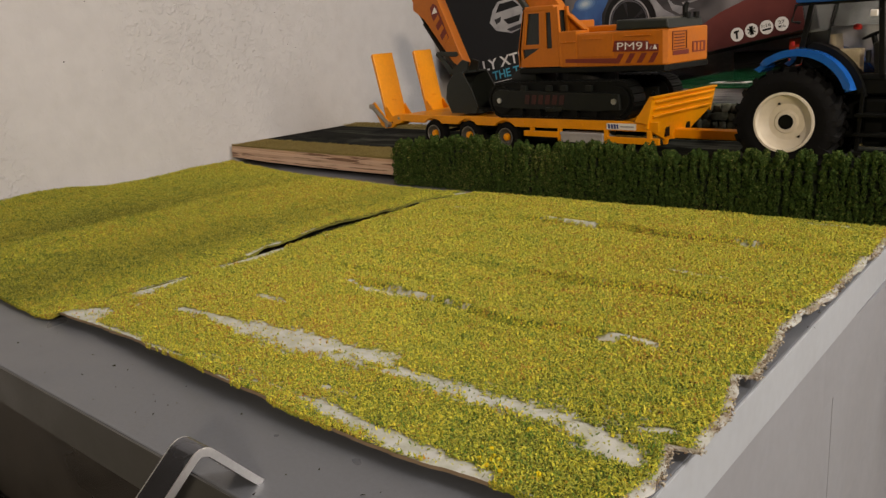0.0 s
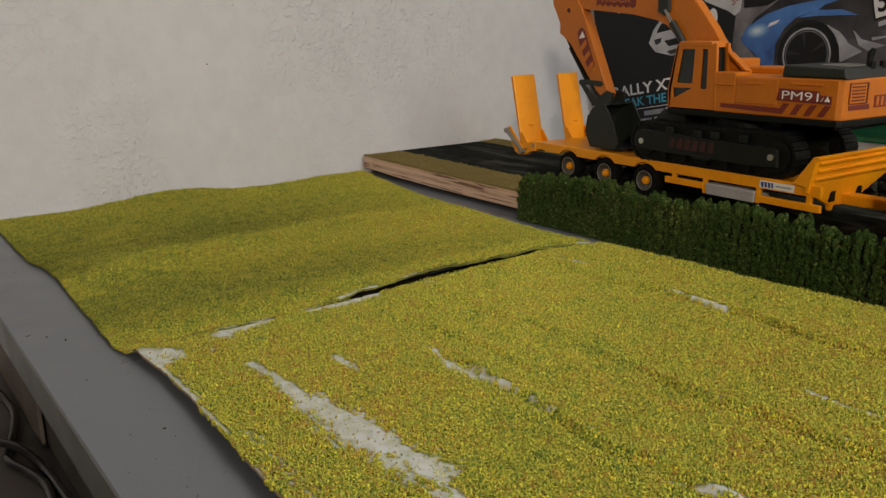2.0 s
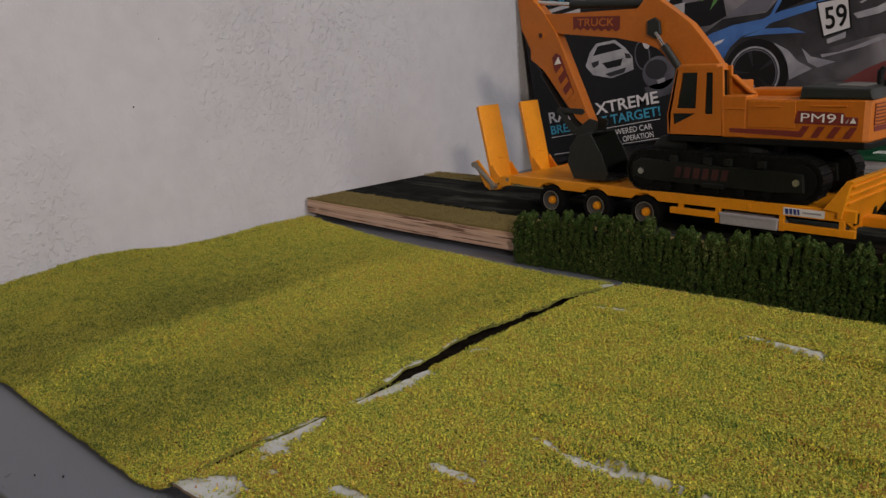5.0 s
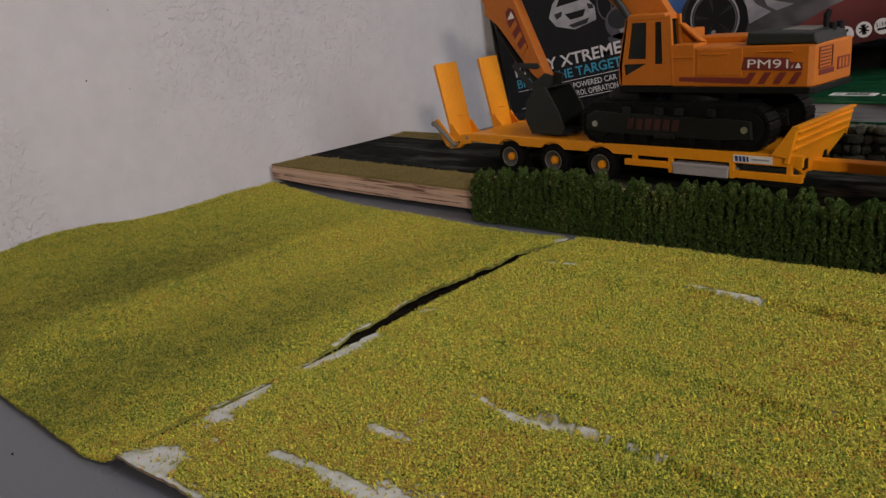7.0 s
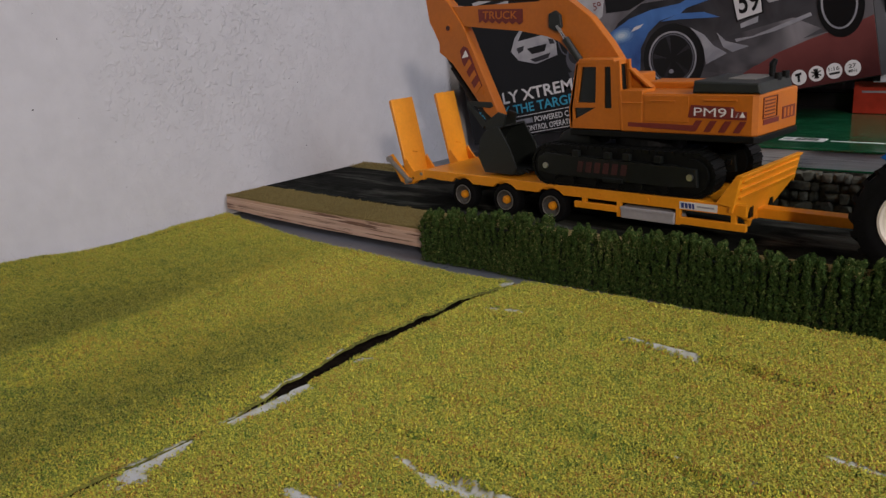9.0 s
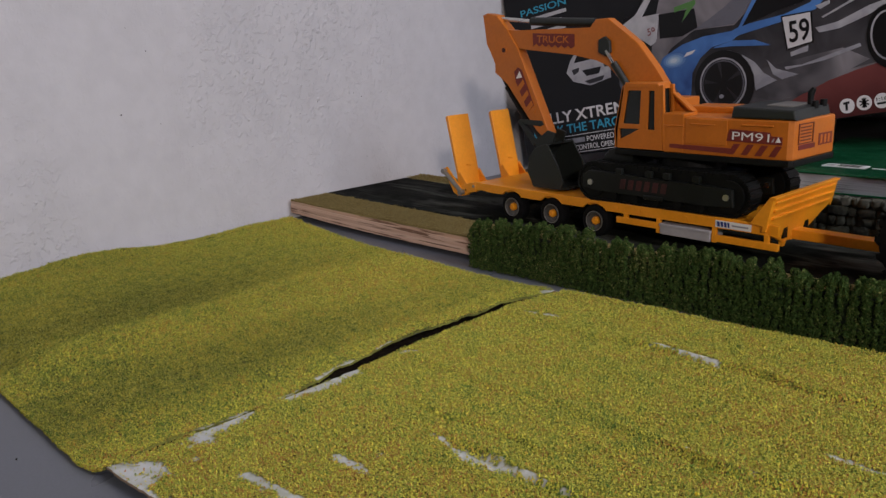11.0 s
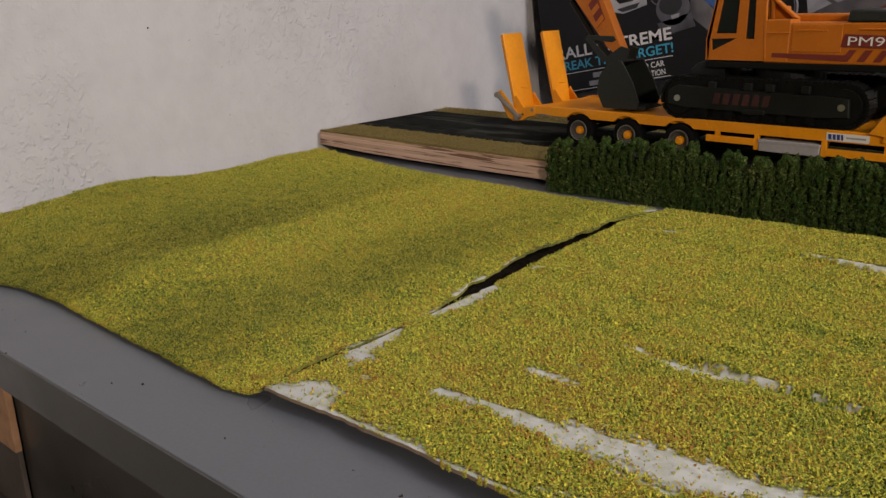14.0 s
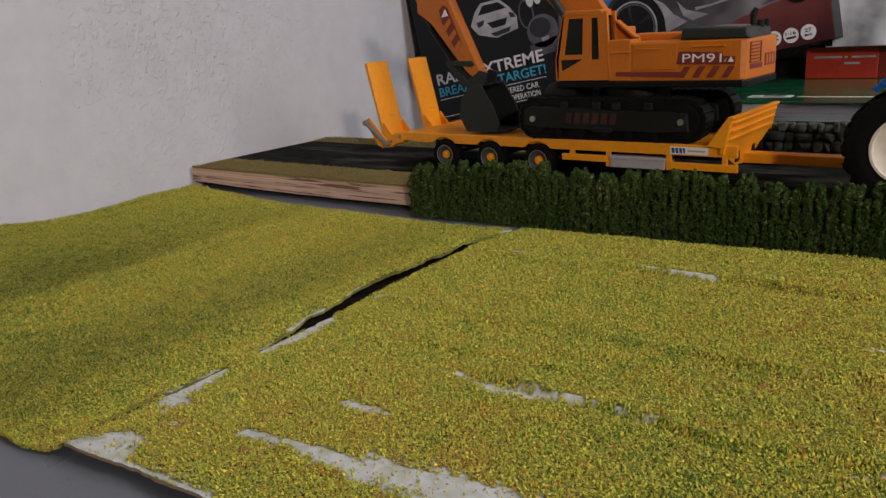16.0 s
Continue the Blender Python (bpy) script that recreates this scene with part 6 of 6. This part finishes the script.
def tractor_wheel(parent, x, y, z, r, wide, rim_r, flip, lugs):
    m = pose(x * MM, y * MM, z * MM, 0, 0, 180 if flip else 0)
    w = part("wheel", bm_lathe([(0.5, 7), (rim_r - 1, 7), (rim_r - 1, wide - 3), (0.5, wide - 3)], "y", 28), BLACK_P, parent, "", True, m)
    prof = [(rim_r + 0.3, 1.2), (rim_r + 3, 0), (r - 5, 0.6), (r - 2.4, 2.6), (r - 1.8, 6), (r - 1.8, wide - 6), (r - 2.4, wide - 2.6), (r - 5, wide - 0.6), (rim_r + 3, wide), (rim_r + 0.3, wide - 1.2)]
    tyre = part("tyre", bm_lathe(prof + [prof[0]], "y", 64), RUBBER, w, "black tyre with deep lugs", True)
    bm = bmesh.new()
    pts = [(r - 7.5, -0.1, -1.2), (r - 7.5, -0.1, 1.6), (r - 2.2, 1.6, 1.9), (r - 2.2, 1.6, -1.6), (r, 3.0, -1.5), (r, 3.0, 1.7), (r, wide * 0.52, 6.2), (r, wide * 0.52, 3.4), (r - 2.6, wide * 0.52, 6.4), (r - 2.6, wide * 0.52, 3.2)]
    v = [bm.verts.new((px, py, pz)) for px, py, pz in pts]
    for q in ((0, 1, 2, 3), (3, 2, 5, 4), (4, 5, 6, 7), (7, 6, 8, 9), (0, 3, 4, 7, 9), (1, 8, 6, 5, 2), (0, 9, 8, 1)):
        bm.faces.new([v[i] for i in q])
    one = part("lug", bm, RUBBER, tyre)
    for k in range(lugs):
        for side in (0, 1):
            ob = one if k == 0 and side == 0 else new("lug", one.data)
            ob.parent = tyre
            turn = pose(0, 0, 0, 0, 360 / lugs * (k + 0.5 * side), 0)
            ob.matrix_local = turn if side == 0 else turn @ Matrix.Translation((0, wide * MM, 0)) @ Matrix.Diagonal((1, -1, 1, 1))
    rim = part("rim", bm_lathe([(rim_r + 0.6, 1.6), (rim_r + 0.4, -0.2), (rim_r - 0.9, -0.3), (rim_r - 1.6, 2.2), (rim_r * 0.62, 5.8), (rim_r * 0.42, 5.6), (rim_r * 0.36, 4.2), (rim_r * 0.26, 4.0), (rim_r * 0.24, 7.5)], "y", 48), CREAM, w, "cream dished rim", True)
    part("hub_hole", bm_rod((0, 3.8, 0), (0, 6.5, 0), rim_r * 0.25, 20), BLACK_P, rim)
    for a in (112, 312):
        part("rim_hole", bm_rod((rim_r * 0.66 * math.cos(radians(a)), 4.4, rim_r * 0.66 * math.sin(radians(a))), (rim_r * 0.66 * math.cos(radians(a)), 6.6, rim_r * 0.66 * math.sin(radians(a))), 0.75, 10), BLACK_P, rim)
    return w


def build_tractor():
    t = thing("toy_tractor", Matrix.Translation((-0.1676, 0.501, 0.0185)) @ pose(0, 0, 0, 0, 0, -1.5), "blue toy tractor with cream wheel rims and clear cab", "toy tractor")
    tractor_wheel(t, 0, 0, 32.6, 32.3, 21, 17.6, False, 20)
    tractor_wheel(t, 0, 71, 32.6, 32.3, 21, 17.6, True, 20)
    tractor_wheel(t, 92, 5, 25.2, 25, 16, 13, False, 18)
    tractor_wheel(t, 92, 66, 25.2, 25, 16, 13, True, 18)
    for y0, y1 in ((1.5, 22), (49, 69.5)):
        arc = [(5 + 33.5 * math.cos(radians(a)), 42.0 + 33.5 * math.sin(radians(a))) for a in range(16, 131, 6)]
        low = [(5 + 29.4 * math.cos(radians(a)), 42.0 + 29.4 * math.sin(radians(a))) for a in range(130, 15, -6)]
        fender = part("fender", bm_prism(arc + low, y0, y1, "y", 1.2), BLUE, t, "glossy blue mudguard", True)
        tip = [(arc[-1][0] + 1, arc[-1][1] - 1), (arc[-1][0] - 3.4, arc[-1][1] - 3.6), (low[0][0] - 2.6, low[0][1] - 2.4), (low[0][0] + 1, low[0][1] + 0.5)]
        part("fender_tip", bm_prism(tip, y0 + 1, y1 - 1, "y", 0.4), BLUE, fender)
        band = [(5 + 37.2 * math.cos(radians(a)), 42 + 37.2 * math.sin(radians(a))) for a in range(8, 86, 6)]
        low = [(5 + 33.6 * math.cos(radians(a)), 42 + 33.6 * math.sin(radians(a))) for a in range(84, 7, -6)]
        part("inner_fender", bm_prism(band + low, y0 + 8, y0 + 18 if y0 < 30 else y1 - 8, "y"), BLACK_P, fender)
    part("rear_axle", bm_rod((0, 18, 34.2), (0, 53, 34.2), 6, 16), BLACK_P, t)
    part("gearbox", bm_box(-14, 64, 24, 47, 22, 50, 1.5), BLACK_P, t)
    part("hitch", bm_box(-26, -12, 31, 40, 12, 17, 0.6), BLACK_P, t)
    part("front_axle", bm_box(86, 98, 18, 53, 20, 28, 1.0), BLACK_P, t)
    part("chassis", bm_box(60, 118, 27, 44, 22, 46, 1.2), BLACK_P, t)
    part("bonnet", bm_prism([(56, 46), (56, 76), (96, 73), (116, 66), (120, 46)], 21, 50, "y", 2.5), BLUE, t, "blue engine bonnet", True)
    part("bonnet_grille", bm_prism([(117, 48), (119.5, 48), (116.5, 65), (114, 65)], 26, 45, "y", 0.5), BLACK_P, t)
    part("exhaust", bm_rod((58, 18, 60), (58, 18, 118), 2.0, 14), BLACK_P, t)
    # cab: floor, pillars, panes, roof
    cab = part("cab_floor", bm_box(2, 56, 14, 57, 48, 58, 1.0), BLACK_P, t, "black cab base")
    for y in (13, 56):
        for p, q in (((2, 66), (9, 102)), ((49, 57), (46, 102)), ((22, 102), (30, 57))):
            if p[0] == 22:
                continue
            part("pillar", bm_prism([(p[0] - 1.5, p[1]), (p[0] + 1.6, p[1]), (q[0] + 1.6, q[1]), (q[0] - 1.5, q[1])], y, y + 2.4, "y", 0.4), BLACK_P, cab)
        part("door_rail", bm_box(13, 51, y, y + 2.2, 56.5, 59.5, 0.4), BLACK_P, cab)
        pane = part("pane", bm_prism([(3.5, 70), (16, 60), (47.4, 60), (44.6, 100), (10.5, 100)], y + 0.9, y + 1.4, "y"), GLASS, cab, "clear cab window")
        pane.visible_shadow = False
        part("door_handle", bm_box(40, 42, y - 1.2, y + 3.4, 66, 73, 0.5), BLACK_P, cab)
    for x0, x1, z in ((9.4, 2.6, 0), (45.6, 48.6, 0)):
        pane = part("pane", bm_prism([(x1, 60), (x1 + 0.5, 60), (x0 + 0.5, 100), (x0, 100)], 16, 55.5, "y"), GLASS, cab)
        pane.visible_shadow = False
    roof = part("roof", bm_box(0, 57, 9, 62, 100.8, 109.0, 2.4), BLUE, cab, "blue cab roof", True)
    part("roof_trim", bm_box(3, 55, 11, 60, 99.6, 101.4, 0.6), BLACK_P, cab)
    for x, y in ((3, 12), (3, 59)):
        part("beacon", bm_rod((x, y, 108.4), (x, y, 113), 2.2, 14, 1.6), AMBER, roof, "amber lamp")
    part("far_door_panel", bm_prism([(4, 58), (50, 58), (47.5, 86), (6.5, 86)], 54.6, 56.0, "y", 0.3), GREY_PAINT, cab, "grey lower door panel")
    part("rear_panel", bm_prism([(2.2, 62), (4.2, 62), (7.4, 84), (5.4, 84)], 18, 54, "y", 0.3), BLACK_P, cab)
    # added backing hides the bonnet; its grey stands for the pane's reflection
    part("added_backing", bm_prism([(44, 58), (49.5, 58), (48.4, 80), (42, 76)], 17, 54, "y", 0.6), RIM_GREY, cab)
    part("seat", bm_box(16, 30, 28, 43, 58, 66, 2.0), BEIGE, cab, "beige seat")
    part("seat_back", bm_prism([(16, 64), (20, 64), (18, 82), (14.5, 82)], 28, 43, "y", 1.5), BEIGE, cab)
    part("side_console", bm_box(24, 36, 17, 25, 58, 74, 1.0), BEIGE, cab)
    part("steering_column", bm_rod((43, 36, 58), (37, 36, 80), 1.6, 12), BLACK_P, cab)
    wheel = bm_lathe([(5.4, 0), (6.2, 0.6), (5.4, 1.2), (4.8, 0.6), (5.4, 0)], "z", 28)
    part("steering_wheel", wheel, BLACK_P, cab, "", True, pose(0.0365, 0.036, 0.080, 0, -24, 0))
    part("knob", bm_lathe([(0.01, 0), (2.2, 0.5), (2.6, 2), (1.6, 3.4), (0.01, 3.8)], "z", 16), RED_KNOB, cab, "red knob", True, pose(0.032, 0.022, 0.084))
    part("mirror_arm", bm_rod((46, 13, 95), (45, 6, 95), 0.7, 8), BLACK_P, cab)
    part("mirror", bm_box(43, 47, 4.4, 6.2, 91.5, 95.2, 0.6), WHITE_INK, cab, "white mirror")
    part("rear_bracket", bm_tube([(6, 13, 101), (1, 10, 100), (-1, 9.5, 91), (3, 12, 90)], 1.0, 8), BLACK_P, cab)
    part("tail_lamp", bm_box(-1, 0.5, 10.5, 12.5, 77, 79.5, 0.3), RED_KNOB, cab)
    # steps
    steps = part("step_frame", bm_prism([(40, 50), (42, 50), (40, 12), (38, 12)], 8, 10, "y", 0.2), BLACK_P, t, "black cab steps")
    part("step_rail", bm_prism([(57, 50), (59, 50), (57, 12), (55, 12)], 8, 10, "y", 0.2), BLACK_P, steps)
    for z in (14, 25, 36):
        part("tread", bm_box(38, 58, 5, 13, z, z + 2, 0.4), BLACK_P, steps)
    part("fuel_tank", bm_box(40, 66, 14, 24, 18, 46, 2.0), BLACK_P, t)
    return t


build_tractor()

# ---- cabinet handle, cables and things below ----
# one steel strap in two tones: dark reflection and bright edge glint in its colours
STEEL_DARK = material("steel_dark_reflection", (0.17, 0.18, 0.205), 0.3, metal=1.0, vary=0.05, scale=900)
STEEL_GLINT = material("steel_edge_glint", (0.93, 0.93, 0.94), 0.5, metal=1.0, vary=0.04, scale=900)


def build_handle():
    line = [(114.5, 0.6), (111.0, 4.4), (101.6, 15.4), (99.0, 18.0), (95.6, 17.9), (92.6, 15.6), (80, 5), (50, -20)]
    thick = 2.2
    for _ in range(2):
        soft = [line[0]]
        for p, q in zip(line, line[1:]):
            soft += [(0.75 * p[0] + 0.25 * q[0], 0.75 * p[1] + 0.25 * q[1]), (0.25 * p[0] + 0.75 * q[0], 0.25 * p[1] + 0.75 * q[1])]
        line = soft + [line[-1]]
    low = []
    for i, (y, z) in enumerate(line):
        a, b = Vector(line[max(i - 1, 0)]), Vector(line[min(i + 1, len(line) - 1)])
        d = (b - a).normalized()
        low.append((y - d.y * thick * -1 * -1, z + d.x * thick))
    handle = thing("strap_handle", Matrix(), "bent bright metal strap handle over the cabinet edge", "handle")
    part("strap", bm_prism(line + low[::-1], -181.4, -171.6, "x"), STEEL_DARK, handle, "strap face with a dark reflection in its colour")
    for x in (-181.9, -171.6):
        part("rounded_edge", bm_prism(line + low[::-1], x, x + 0.5, "x", 0.2), STEEL_GLINT, handle, "strap edge with its highlight in the colour")
    return handle


build_handle()

TAN_REFLECTION = material("tan_reflection", (0.42, 0.24, 0.13), 0.7, vary=0.2, scale=120, coarse=20)
CABLE = material("black_cable", (0.012, 0.012, 0.013), 0.22, vary=0.1, scale=300)
# tan is the warm reflection in a glossy grey panel, put into its colour
block = part("tan_panel", bm_box(-721, -552.5, 126, 129.5, -82, -18.2, 0.5), TAN_REFLECTION)
tagged(block, "panel under the grey cabinet top, tan from a painted reflection", "wooden board")


def build_cable(points, r, seed):
    pts = []
    k = len(points)
    for i in range(k - 1):
        p0, p1, p2, p3 = (Vector(points[min(max(j, 0), k - 1)]) for j in (i - 1, i, i + 1, i + 2))
        for s in range(10):
            u = s / 10
            pts.append(0.5 * ((2 * p1) + (p2 - p0) * u + (2 * p0 - 5 * p1 + 4 * p2 - p3) * u * u + (3 * p1 - p0 - 3 * p2 + p3) * u**3))
    pts.append(Vector(points[-1]))
    ob = part("cable", bm_tube(pts, r), CABLE, None, "", True)
    return tagged(ob, "glossy black cable lying in loops on the lower shelf", "cable", "cables below the top")


build_cable([(-660, 118, -117), (-620, 121, -117), (-584, 116, -115), (-555, 108, -117), (-540, 106, -117), (-515, 114, -117), (-490, 118, -117), (-450, 112, -117), (-420, 90, -117)], 2.8, 1)
build_cable([(-650, 100, -117), (-610, 96, -117), (-575, 98, -113), (-545, 112, -111), (-520, 121, -117), (-480, 124, -117), (-440, 126, -117)], 2.8, 2)

# ---- small pits and specks in the plaster ----
PIT = material("dark_speck", (0.10, 0.095, 0.10), 0.9, vary=0.2, scale=400)
pit_rng = random.Random(77)
pits = thing("wall_specks", Matrix(), "few dark specks and pits in the white plaster", "specks", kind="stuff")
for y, z, r in [(326, 114, 0.9)] + [(pit_rng.uniform(330, 640), pit_rng.uniform(30, 190), pit_rng.uniform(0.25, 0.55)) for _ in range(14)]:
    part("speck", bm_rod((-724.05, y, z), (-723.6, y + 0.2, z - 0.2), r, 8, r * 0.5), PIT, pits)

# ---- crumbs and dust on the grey top ----
DUST = crumb_material("dust_crumbs", [(0.0, (0.02, 0.02, 0.015)), (0.5, (0.05, 0.05, 0.02)), (0.8, (0.12, 0.12, 0.03)), (1.0, (0.45, 0.43, 0.38))])
dust = thing("dust", Matrix(), "scattered crumbs and specks on the grey cabinet top", "crumbs", kind="stuff")
crumbs_on("speck", [(-560, 104), (-95, 104), (-95, 139), (-560, 134)], 36, 31, 0.27, DUST, dust, "dark specks", 0.25)
crumbs_on("speck", [(-400, 108), (-120, 108), (-120, 139), (-400, 137)], 14, 32, 0.26, DUST, dust, "dark specks", 0.25)
crumbs_on("speck", [(-92, 240), (-86, 200), (-84, 330), (-90, 330)], 14, 33, 0.3, DUST, dust, "dark specks", 0.25)

YELLOW = crumb_material("yellow_flower_crumbs", [(0.0, (0.58, 0.40, 0.01)), (1.0, (0.74, 0.56, 0.02))])
flowers = thing("yellow_flowers", Matrix(), "loose yellow flower crumbs on the grass mat", "flowers", kind="stuff")
flower_rng = random.Random(9)
for fx, fy in ((-124, 152), (-121, 153.5), (-115, 149.5), (-125, 158.5), (-106, 154), (-123, 174), (-120, 150), (-126, 155.5), (-118, 151), (-122, 156), (-184, 279), (-163, 230), (-119, 154.5)):
    ball = bmesh.new()
    bmesh.ops.create_icosphere(ball, subdivisions=2, radius=flower_rng.uniform(0.6, 0.95))
    for v in ball.verts:
        v.co *= flower_rng.uniform(0.65, 1.2)
        v.co += Vector((fx, fy, float(mat_height(np.array([fx * 1.0]), np.array([fy * 1.0]))[0]) + 0.7))
    part("flower", ball, YELLOW, flowers)
